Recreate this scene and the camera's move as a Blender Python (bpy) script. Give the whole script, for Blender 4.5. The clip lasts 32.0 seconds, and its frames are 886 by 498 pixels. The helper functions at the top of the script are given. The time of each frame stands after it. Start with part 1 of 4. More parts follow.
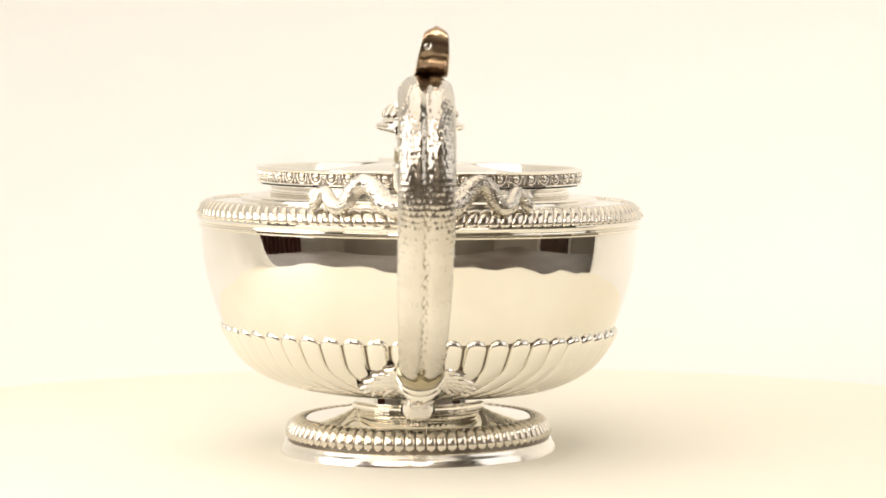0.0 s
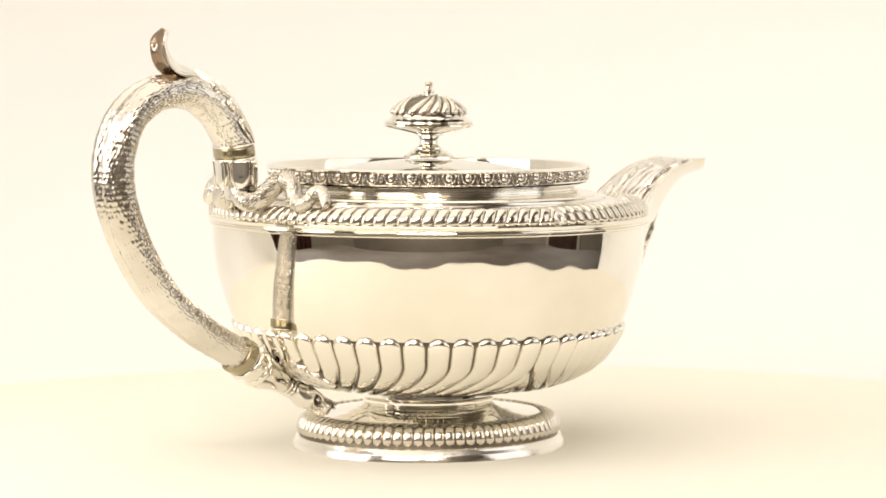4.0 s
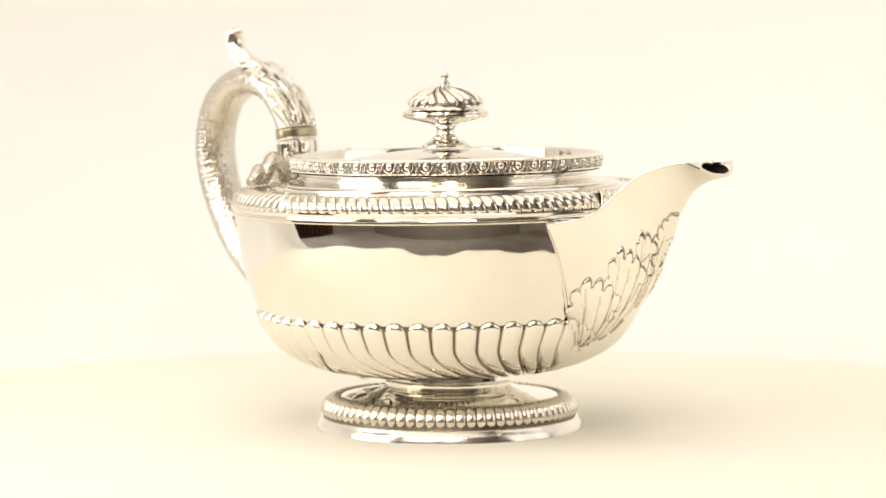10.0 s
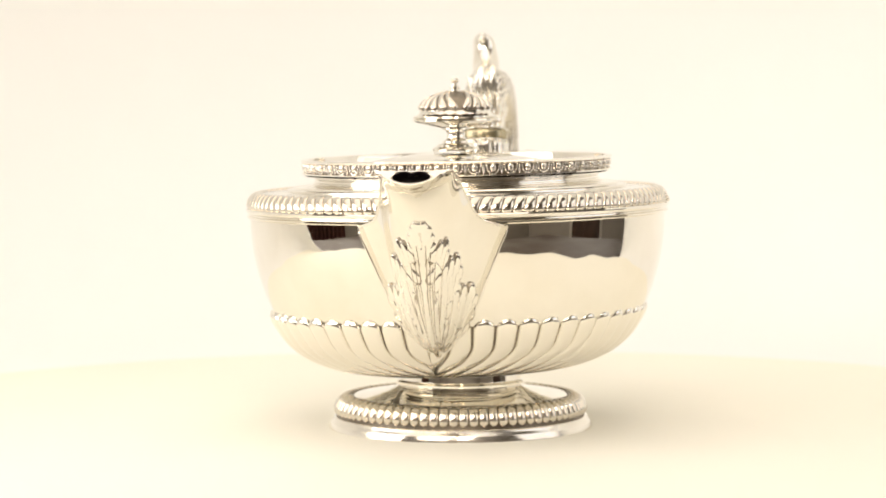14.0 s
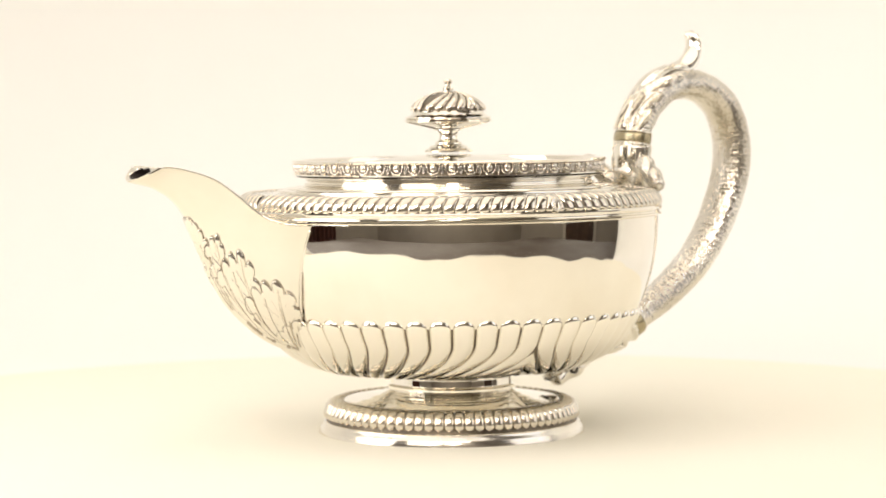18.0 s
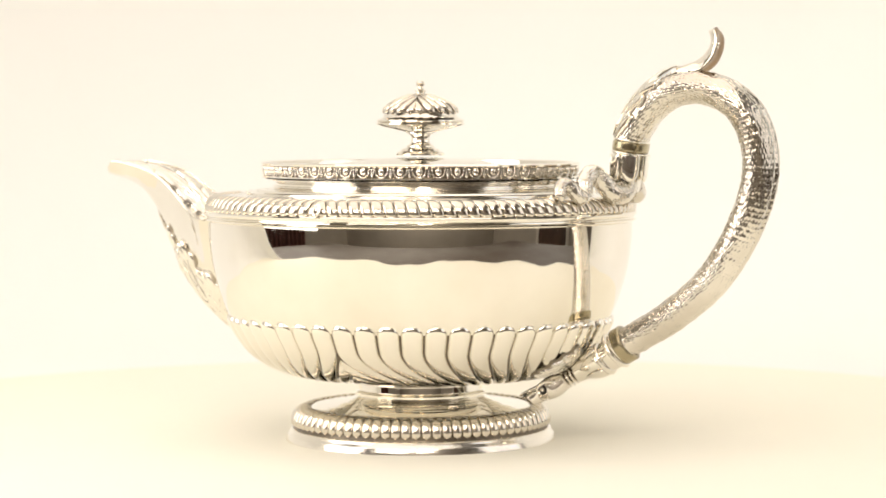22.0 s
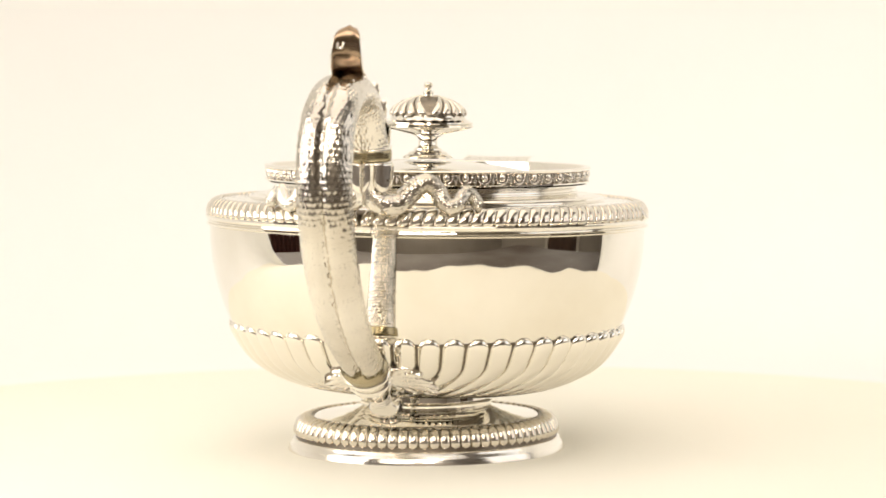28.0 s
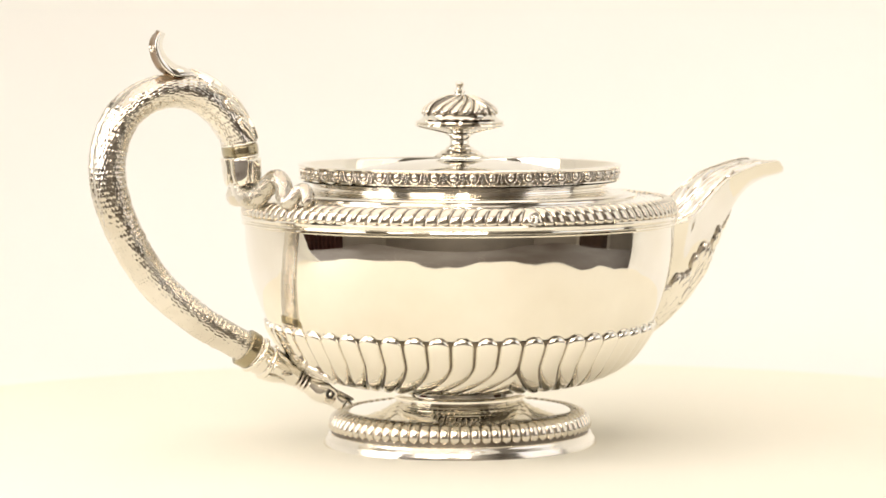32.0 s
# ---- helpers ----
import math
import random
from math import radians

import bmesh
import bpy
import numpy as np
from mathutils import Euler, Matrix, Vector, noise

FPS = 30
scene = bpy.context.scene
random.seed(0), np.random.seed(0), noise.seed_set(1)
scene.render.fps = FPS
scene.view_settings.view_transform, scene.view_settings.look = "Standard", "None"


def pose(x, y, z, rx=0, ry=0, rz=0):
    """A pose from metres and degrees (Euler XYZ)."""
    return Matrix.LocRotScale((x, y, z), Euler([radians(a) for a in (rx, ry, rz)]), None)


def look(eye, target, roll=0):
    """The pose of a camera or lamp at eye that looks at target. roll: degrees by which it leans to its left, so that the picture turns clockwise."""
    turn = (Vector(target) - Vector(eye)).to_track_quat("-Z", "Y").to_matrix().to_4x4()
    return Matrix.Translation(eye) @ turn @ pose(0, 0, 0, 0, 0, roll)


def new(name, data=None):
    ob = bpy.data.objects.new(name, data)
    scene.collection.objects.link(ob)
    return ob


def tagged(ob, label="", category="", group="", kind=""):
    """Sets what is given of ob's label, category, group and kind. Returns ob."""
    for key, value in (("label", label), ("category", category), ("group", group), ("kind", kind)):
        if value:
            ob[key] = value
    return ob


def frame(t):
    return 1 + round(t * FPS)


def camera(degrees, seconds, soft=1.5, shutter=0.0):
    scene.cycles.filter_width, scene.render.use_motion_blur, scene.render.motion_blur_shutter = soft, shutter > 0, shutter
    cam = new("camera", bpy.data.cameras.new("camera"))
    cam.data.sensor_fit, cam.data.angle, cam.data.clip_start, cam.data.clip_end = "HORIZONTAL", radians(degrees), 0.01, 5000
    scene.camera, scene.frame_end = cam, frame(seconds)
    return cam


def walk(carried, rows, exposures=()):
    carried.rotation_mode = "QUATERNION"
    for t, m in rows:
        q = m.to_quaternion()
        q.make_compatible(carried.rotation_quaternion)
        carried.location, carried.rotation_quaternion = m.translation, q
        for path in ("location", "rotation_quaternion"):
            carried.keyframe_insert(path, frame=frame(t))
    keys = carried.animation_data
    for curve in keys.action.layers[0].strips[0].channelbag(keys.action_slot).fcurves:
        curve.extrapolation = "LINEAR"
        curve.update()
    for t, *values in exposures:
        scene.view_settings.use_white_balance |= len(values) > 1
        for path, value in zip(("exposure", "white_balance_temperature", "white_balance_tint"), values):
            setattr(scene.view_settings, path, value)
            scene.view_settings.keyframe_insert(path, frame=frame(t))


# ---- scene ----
# ---- camera: carried before the table, drifting nearer and farther ----
# seconds, metres from the pot's axis, degrees turned right, degrees tilted up, degrees the pot is turned
PATH = [
    (0, 1.1296, 0.447, -3.590, 91.72), (0.5, 1.1300, 0.471, -3.547, 84.68), (1, 1.1299, 0.558, -3.483, 77.68), (1.5, 1.1293, 0.576, -3.456, 70.82),
    (2, 1.1289, 0.445, -3.452, 63.95), (2.5, 1.1306, 0.342, -3.479, 57.05), (3, 1.1327, 0.367, -3.558, 50.23), (3.5, 1.1346, 0.344, -3.614, 43.55),
    (5.5, 1.1409, -0.024, -3.681, 17.57), (6, 1.1439, -0.061, -3.709, 11.07), (6.5, 1.1489, -0.044, -3.723, 4.47), (7, 1.1540, -0.056, -3.718, -2.33),
    (7.5, 1.1578, -0.056, -3.743, -9.30), (8, 1.1596, -0.055, -3.753, -16.34), (8.5, 1.1609, -0.034, -3.771, -23.36), (9, 1.1623, -0.045, -3.783, -30.30),
    (9.5, 1.1637, -0.022, -3.801, -37.03), (10, 1.1665, -0.056, -3.813, -43.79), (10.5, 1.1705, -0.128, -3.820, -50.63), (11, 1.1741, -0.190, -3.822, -57.48),
    (11.5, 1.1777, -0.332, -3.831, -64.20), (12, 1.1810, -0.357, -3.829, -70.82), (12.5, 1.1839, -0.291, -3.812, -77.30), (13, 1.1861, -0.201, -3.774, -83.76),
    (13.5, 1.1872, -0.200, -3.752, -90.26), (14, 1.1874, -0.261, -3.704, -96.89), (14.5, 1.1871, -0.303, -3.676, -103.53), (16.5, 1.1860, 0.113, -3.674, -129.20),
    (17, 1.1837, 0.039, -3.677, -135.80), (17.5, 1.1801, -0.057, -3.680, -142.36), (18, 1.1765, -0.116, -3.689, -148.89), (18.5, 1.1733, -0.100, -3.697, -155.54),
    (19, 1.1707, -0.049, -3.701, -162.35), (19.5, 1.1694, 0.043, -3.701, -169.18), (20, 1.1682, 0.075, -3.700, -176.12), (20.5, 1.1669, 0.148, -3.693, -183.12),
    (21, 1.1648, 0.291, -3.691, -190.11), (21.5, 1.1621, 0.384, -3.672, -197.01), (22, 1.1593, 0.450, -3.649, -203.74), (22.5, 1.1568, 0.522, -3.642, -210.32),
    (23, 1.1557, 0.668, -3.629, -216.78), (23.5, 1.1508, 0.791, -3.639, -223.25), (24, 1.1472, 0.917, -3.654, -229.75), (24.5, 1.1441, 1.016, -3.685, -236.33),
    (25, 1.1417, 0.956, -3.708, -242.92), (25.5, 1.1395, 0.646, -3.711, -249.56), (27.5, 1.1319, 0.247, -3.673, -276.83), (28, 1.1307, 0.283, -3.626, -283.71),
    (28.5, 1.1304, 0.404, -3.592, -290.60), (29, 1.1311, 0.518, -3.589, -297.40), (29.5, 1.1324, 0.636, -3.595, -304.22), (30, 1.1337, 0.575, -3.607, -311.09),
    (30.5, 1.1354, 0.286, -3.611, -318.04), (31, 1.1375, -0.059, -3.613, -324.99), (31.5, 1.1401, -0.270, -3.620, -331.93), (32, 1.1424, -0.367, -3.633, -338.84),
]
EYE = 0.1557
ROLL = -0.3
cam = camera(18.33, 32.0, soft=1.65)
cam.data.dof.use_dof, cam.data.dof.focus_distance, cam.data.dof.aperture_fstop = True, 1.09, 14.0
walk(cam, [(t, pose(0, -d, EYE, 90 + tilt, 0, -pan) @ pose(0, 0, 0, 0, 0, ROLL)) for t, d, pan, tilt, turn in PATH])

# ---- world and lights ----
world = bpy.data.worlds.new("room_air")
world.use_nodes = True
world.node_tree.nodes["Background"].inputs["Color"].default_value = (0.05, 0.04, 0.033, 1)
world.node_tree.nodes["Background"].inputs["Strength"].default_value = 0.3
scene.world = world


def softbox_light(name, eye, target, sx, sy, power, color):
    data = bpy.data.lights.new(name, "AREA")
    data.shape, data.size, data.size_y, data.energy, data.color = "RECTANGLE", sx, sy, power, color
    ob = new(name, data)
    ob.matrix_world = look(eye, target)
    return ob


WARM = (1.0, 0.912, 0.808)
PALE = (1.0, 0.965, 0.93)
softbox_light("overhead_softbox_light", (-0.12, 0.05, 1.0), (0, 0.05, 0), 1.8, 1.3, 12.5, WARM)
softbox_light("front_softbox_light", (-0.55, -1.15, 0.70), (0, 0.0, 0.05), 0.60, 0.5, 4.6, WARM)
softbox_light("front_lamp_light", (0.06, -1.30, 0.72), (0, 0.0, 0.05), 0.16, 0.16, 1.3, WARM)
softbox_light("side_softbox_light", (-0.74, -0.20, 0.36), (0.0, 0.22, 0.12), 0.6, 0.6, 4.8, PALE)
softbox_light("other_side_softbox_light", (0.74, -0.20, 0.36), (0.0, 0.12, 0.02), 0.6, 0.6, 1.7, PALE)
# unseen fill, added to lift the dim room that the silver reflects
softbox_light("room_fill_light", (0.0, -2.3, 1.80), (0, -2.75, 0), 1.2, 0.8, 60, WARM)
scene.view_settings.exposure = -0.24


# ---- materials ----
def material(name):
    m = bpy.data.materials.new(name)
    m.use_nodes = True
    t = m.node_tree
    return m, t.nodes, t.links, t.nodes["Principled BSDF"]


def noise_tex(nodes, links, scale, detail=4.0, coord="Object"):
    tc = nodes.new("ShaderNodeTexCoord")
    n = nodes.new("ShaderNodeTexNoise")
    n.inputs["Scale"].default_value, n.inputs["Detail"].default_value = scale, detail
    links.new(tc.outputs[coord], n.inputs["Vector"])
    return n


def ramp(nodes, links, source, stops):
    r = nodes.new("ShaderNodeValToRGB")
    while len(r.color_ramp.elements) < len(stops):
        r.color_ramp.elements.new(0.5)
    for e, (at, c) in zip(r.color_ramp.elements, stops):
        e.position, e.color = at, (*c, 1)
    links.new(source, r.inputs["Fac"])
    return r


def relief(nodes, links, bsdf, source, strength, distance):
    b = nodes.new("ShaderNodeBump")
    b.inputs["Strength"].default_value, b.inputs["Distance"].default_value = strength, distance
    links.new(source, b.inputs["Height"])
    links.new(b.outputs["Normal"], bsdf.inputs["Normal"])
    return b


def silver(name, tint=(0.90, 0.87, 0.805), tarnish=(0.80, 0.755, 0.66), rough=(0.02, 0.07), wave=0.00012, wave_scale=28.0):
    """Polished silver: hand-raised sheet, hazed by cleaning, a little tarnish in patches."""
    m, nodes, links, bsdf = material(name)
    bsdf.inputs["Metallic"].default_value = 1.0
    patches = noise_tex(nodes, links, 24.0, 6.0)
    c = ramp(nodes, links, patches.outputs["Fac"], [(0.35, tint), (0.75, tarnish)])
    links.new(c.outputs["Color"], bsdf.inputs["Base Color"])
    haze = noise_tex(nodes, links, 160.0, 6.0)
    r = ramp(nodes, links, haze.outputs["Fac"], [(0.3, (rough[0],) * 3), (0.8, (rough[1],) * 3)])
    links.new(r.outputs["Color"], bsdf.inputs["Roughness"])
    dents = noise_tex(nodes, links, wave_scale, 2.0)
    relief(nodes, links, bsdf, dents.outputs["Fac"], 1.0, wave)
    return m


SILVER = silver("raised_silver")
CAST = silver("cast_silver", (0.89, 0.86, 0.80), (0.78, 0.73, 0.65), (0.10, 0.20), 0.00004, 220.0)
HAZED = silver("hazed_silver", (0.88, 0.85, 0.79), (0.76, 0.71, 0.62), (0.12, 0.24), 0.00005, 60.0)
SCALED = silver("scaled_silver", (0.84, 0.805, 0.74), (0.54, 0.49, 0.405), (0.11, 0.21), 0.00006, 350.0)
WORN = silver("worn_silver", (0.89, 0.86, 0.80), (0.77, 0.725, 0.635), (0.09, 0.19), 0.00008, 40.0)
HOLLOW_TONE = silver("hollow_tone_silver", (0.36, 0.262, 0.175), (0.20, 0.14, 0.092), (0.10, 0.22), 0.00005, 120.0)
CHASED_LINE = silver("chased_line_silver", (0.56, 0.50, 0.41), (0.36, 0.31, 0.24), (0.22, 0.4), 0.00003, 300.0)
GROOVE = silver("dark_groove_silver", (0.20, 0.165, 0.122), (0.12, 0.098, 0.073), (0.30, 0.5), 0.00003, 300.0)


def cloth_material():
    m, nodes, links, bsdf = material("cream_sheet")
    n = noise_tex(nodes, links, 3.0, 3.0)
    c = ramp(nodes, links, n.outputs["Fac"], [(0.3, (0.86, 0.826, 0.715)), (0.7, (0.88, 0.848, 0.74))])
    links.new(c.outputs["Color"], bsdf.inputs["Base Color"])
    bsdf.inputs["Roughness"].default_value = 0.75
    g = noise_tex(nodes, links, 900.0, 2.0)
    relief(nodes, links, bsdf, g.outputs["Fac"], 0.15, 0.0004)
    return m


def plain_material(name, a, b, scale, rough, bump=0.0):
    m, nodes, links, bsdf = material(name)
    n = noise_tex(nodes, links, scale, 5.0)
    c = ramp(nodes, links, n.outputs["Fac"], [(0.3, a), (0.7, b)])
    links.new(c.outputs["Color"], bsdf.inputs["Base Color"])
    bsdf.inputs["Roughness"].default_value = rough
    if bump:
        relief(nodes, links, bsdf, n.outputs["Fac"], 0.4, bump)
    return m


SHEET = cloth_material()
PAPER = plain_material("white_backdrop_paper", (0.845, 0.843, 0.822), (0.86, 0.858, 0.84), 3.0, 0.8)
ROOM_WALL = plain_material("dim_wall_paint", (0.40, 0.37, 0.325), (0.46, 0.42, 0.37), 2.0, 0.8)
ROOM_CEILING = plain_material("white_ceiling_paint", (0.74, 0.72, 0.68), (0.80, 0.78, 0.74), 2.0, 0.85)
ROOM_FLOOR = plain_material("dark_carpet", (0.15, 0.12, 0.10), (0.20, 0.165, 0.14), 30.0, 0.95)
DOOR_WOOD = plain_material("brown_door_wood", (0.060, 0.032, 0.020), (0.10, 0.055, 0.034), 7.0, 0.45)
FRAME_PAINT = plain_material("pale_frame_paint", (0.62, 0.58, 0.51), (0.70, 0.66, 0.59), 9.0, 0.5)
CURTAIN_CLOTH = plain_material("red_brown_cloth", (0.085, 0.030, 0.022), (0.13, 0.048, 0.034), 40.0, 0.9)
TABLE_WOOD = plain_material("dark_table_wood", (0.070, 0.052, 0.040), (0.145, 0.130, 0.117), 5.0, 0.6)
GILT = silver("gilt_ring", (0.48, 0.42, 0.28), (0.32, 0.27, 0.175), (0.18, 0.3), 0.00004, 260.0)
# darker silver for the ground between raised ornaments and scales
DARK_GROUND = silver("dark_ground_silver", (0.32, 0.27, 0.205), (0.18, 0.148, 0.11), (0.25, 0.42), 0.00003, 300.0)
CHASED = silver("chased_band_silver", (0.86, 0.82, 0.75), (0.68, 0.62, 0.52), (0.07, 0.15), 0.00004, 220.0)
HOLLOW_BLACK = plain_material("hollow_black", (0.02, 0.014, 0.012), (0.035, 0.025, 0.02), 200.0, 0.5)


# ---- mesh helpers ----
def mesh_object(name, verts, faces, mat, parent=None, label="", smooth=True):
    me = bpy.data.meshes.new(name)
    me.from_pydata([tuple(v) for v in verts], [], faces)
    me.update()
    bm = bmesh.new()
    bm.from_mesh(me)
    bmesh.ops.recalc_face_normals(bm, faces=bm.faces)
    bm.to_mesh(me)
    bm.free()
    if smooth:
        me.polygons.foreach_set("use_smooth", [True] * len(me.polygons))
    me.materials.append(mat)
    ob = new(name, me)
    if parent is not None:
        ob.parent = parent
    if label:
        tagged(ob, label)
    return ob


def share(name, me, parent, turn=0.0, m=None):
    """Another object on a mesh that is already there, turned about the pot's axis."""
    ob = new(name, me)
    ob.parent = parent
    ob.matrix_basis = m if m is not None else pose(0, 0, 0, 0, 0, turn)
    return ob


def grid_faces(rows, cols, wrap_cols=False, wrap_rows=False):
    out = []
    for i in range(rows if wrap_rows else rows - 1):
        for j in range(cols if wrap_cols else cols - 1):
            a, b = i * cols + j, i * cols + (j + 1) % cols
            c, d = ((i + 1) % rows) * cols + (j + 1) % cols, ((i + 1) % rows) * cols + j
            out.append((a, b, c, d))
    return out


def spline(points, n):
    """n places evenly along a smooth curve through the points."""
    p = np.array(points, float)
    ext = np.vstack([2 * p[0] - p[1], p, 2 * p[-1] - p[-2]])
    fine = []
    for i in range(1, len(ext) - 2):
        a, b, c, d = ext[i - 1:i + 3]
        for u in np.linspace(0, 1, 24, endpoint=False):
            fine.append(0.5 * (2 * b + (c - a) * u + (2 * a - 5 * b + 4 * c - d) * u * u + (3 * b - a - 3 * c + d) * u ** 3))
    fine.append(p[-1])
    fine = np.array(fine)
    s = np.r_[0, np.cumsum(np.linalg.norm(np.diff(fine, axis=0), axis=1))]
    want = np.linspace(0, s[-1], n)
    return np.stack([np.interp(want, s, fine[:, k]) for k in range(p.shape[1])], axis=1)


def crisp(profile, gap=0.00025):
    """Extra places near both ends of each longer step, so that flat steps stay flat between their corners."""
    out = [profile[0]]
    for p, q in zip(profile, profile[1:]):
        d = math.hypot(q[0] - p[0], q[1] - p[1])
        if d > 4 * gap:
            out += [tuple(p[k] + (q[k] - p[k]) * gap / d for k in (0, 1)), tuple(q[k] - (q[k] - p[k]) * gap / d for k in (0, 1))]
        out.append(q)
    return out


def revolve(name, profile, mat, parent, label="", n=160):
    """A turned part: (radius, height) pairs swept round the axis."""
    pr = np.array(profile, float)
    a = np.linspace(0, 2 * math.pi, n, endpoint=False)
    verts = np.stack([np.outer(pr[:, 0], np.cos(a)), np.outer(pr[:, 0], np.sin(a)), np.repeat(pr[:, 1:2], n, 1)], -1).reshape(-1, 3)
    ob = mesh_object(name, verts, grid_faces(len(pr), n, wrap_cols=True), mat, parent, label)
    ob.data.set_sharp_from_angle(angle=radians(38))
    return ob


def lobe_mesh(name, profile, half, twist, bulge, mat, rows=12, cols=9, crowd=1.0, limit=None):
    """One gadroon: a rounded lobe laid along a turned profile; half width and twist in degrees and bulge in metres along it."""
    fine = spline(profile, 200)
    steps = 1 - (1 - np.linspace(0, 1, rows)) ** crowd
    pr = np.stack([np.interp(steps, np.linspace(0, 1, 200), fine[:, k]) for k in (0, 1)], 1)
    tang = np.gradient(fine, axis=0)
    tang = np.stack([np.interp(steps, np.linspace(0, 1, 200), tang[:, k]) for k in (0, 1)], 1)
    tang /= np.linalg.norm(tang, axis=1)[:, None]
    nor = np.stack([tang[:, 1], -tang[:, 0]], 1)
    if nor[rows // 2, 0] < 0:
        nor = -nor
    verts = []
    for i in range(rows):
        s = steps[i]
        for j in range(cols):
            u = math.sin(math.pi / 2 * (-1 + 2 * j / (cols - 1)))
            up = bulge(s) * (max(0.0, 1 - abs(u) ** 2.6) ** 0.55 - 0.12)
            r, z = pr[i] + nor[i] * up
            a = twist(s) + u * half(s)
            if limit:       # the way and the angle past which the lobe does not go
                a = min(a, limit[1]) if limit[0] > 0 else max(a, -limit[1])
            a = radians(a)
            verts.append((r * math.cos(a), r * math.sin(a), z))
    ob = mesh_object(name, verts, grid_faces(rows, cols), mat)
    me = ob.data
    bpy.data.objects.remove(ob)
    return me


def sweep(name, path, frame_x, radii, mat, parent, label="", n=20, cap=True):
    """A tube along a path; radii(s) gives the half widths along frame_x and across it."""
    path = np.array(path, float)
    k = len(path)
    tang = np.gradient(path, axis=0)
    tang /= np.linalg.norm(tang, axis=1)[:, None]
    verts = []
    for i in range(k):
        t = tang[i]
        x = np.array(frame_x, float)
        x = x - t * x.dot(t)
        x /= np.linalg.norm(x)
        y = np.cross(t, x)
        a, b = radii(i / (k - 1))
        for j in range(n):
            w = 2 * math.pi * j / n
            verts.append(path[i] + x * a * math.cos(w) + y * b * math.sin(w))
    faces = grid_faces(k, n, wrap_cols=True)
    if cap:
        faces += [tuple(range(n)), tuple(range((k - 1) * n, k * n))]
    return mesh_object(name, verts, faces, mat, parent, label)


def box_mesh(name, size, centre, mat, parent=None, bevel=0.004, label=""):
    bm = bmesh.new()
    bmesh.ops.create_cube(bm, size=1.0)
    for v in bm.verts:
        v.co = Vector((v.co.x * size[0] + centre[0], v.co.y * size[1] + centre[1], v.co.z * size[2] + centre[2]))
    if bevel:
        bmesh.ops.bevel(bm, geom=list(bm.edges), offset=bevel, segments=2, affect="EDGES")
    me = bpy.data.meshes.new(name)
    bm.to_mesh(me)
    bm.free()
    me.materials.append(mat)
    ob = new(name, me)
    if parent is not None:
        ob.parent = parent
    if label:
        tagged(ob, label)
    return ob


# ---- the place: sheet on a table in a dim room ----
def backdrop_sheet():
    """A cream sheet over the table that sweeps up behind the pot and wraps round its sides; its front edge hangs ragged."""
    verts, cols = [], 192
    # flat part: fan of rings from the pot outwards to the front edge, and the sweep behind
    rings = 40
    for i in range(rings):
        s = i / (rings - 1)
        for j in range(cols):
            a = 2 * math.pi * j / cols      # 0: behind the pot, pi: towards the camera
            front = a if a < math.pi else 2 * math.pi - a
            turned, span = (74, 39) if a > math.pi else (76, 12)
            wrap = max(0.0, min(1.0, 1 - (front - radians(turned)) / radians(span)))
            wrap = wrap ** 3 if a > math.pi else wrap
            left = min(1.0, max(0.0, (a - math.pi) / radians(95)))
            edge = 0.352 + 0.09 * left * left * (3 - 2 * left) + 0.016 * math.sin(5 * a + 1) + 0.015 * math.sin(11 * a + 0.4 + math.sin(3 * a)) + 0.007 * math.sin(19 * a + 2 + 1.5 * math.sin(4 * a)) + 0.002 * math.sin(47 * a)
            x, y = math.sin(a), math.cos(a)
            base = 0.30 * wrap + edge * (1 - wrap)
            if s < 0.4:
                r, z = base * s / 0.4, 0.0
            else:
                u = (s - 0.4) / 0.6
                if u < 0.4:
                    w = u / 0.4 * math.pi / 2
                    r, z = base + 0.22 * math.sin(w) * wrap, 0.22 * (1 - math.cos(w)) * wrap
                else:
                    r, z = base + 0.22 * wrap + 0.05 * (u - 0.4) * wrap, (0.22 + (u - 0.4) / 0.6 * 1.0) * wrap
                if wrap == 0:
                    r, z = base + 0.002 * u, -0.012 * u
            verts.append((x * r, y * r + 0.0, z))
    faces = grid_faces(rings, cols, wrap_cols=True)
    ob = mesh_object("backdrop", verts, faces, SHEET)
    # white paper is joined on where the sweep begins
    ob.data.materials.append(PAPER)
    ob.data.polygons.foreach_set("material_index", [int(k // cols >= 16) for k in range(len(faces))])
    so = ob.modifiers.new("thickness", "SOLIDIFY")
    so.thickness, so.offset = 0.002, -1
    return tagged(ob, "cream sheet under the teapot joined to white paper sweeping up behind it", "backdrop", kind="structure")


backdrop_sheet()


def table():
    t = tagged(new("table"), "dark wooden table under the cream sheet", "table")
    t.location = (0, 0, -0.75)
    box_mesh("tabletop", (1.4, 1.3, 0.03), (0, 0.0, 0.75 - 0.032), TABLE_WOOD, t)
    for sx in (-1, 1):
        for sy in (-1, 1):
            box_mesh("leg", (0.06, 0.06, 0.70), (sx * 0.64, sy * 0.59, 0.351), TABLE_WOOD, t)


table()


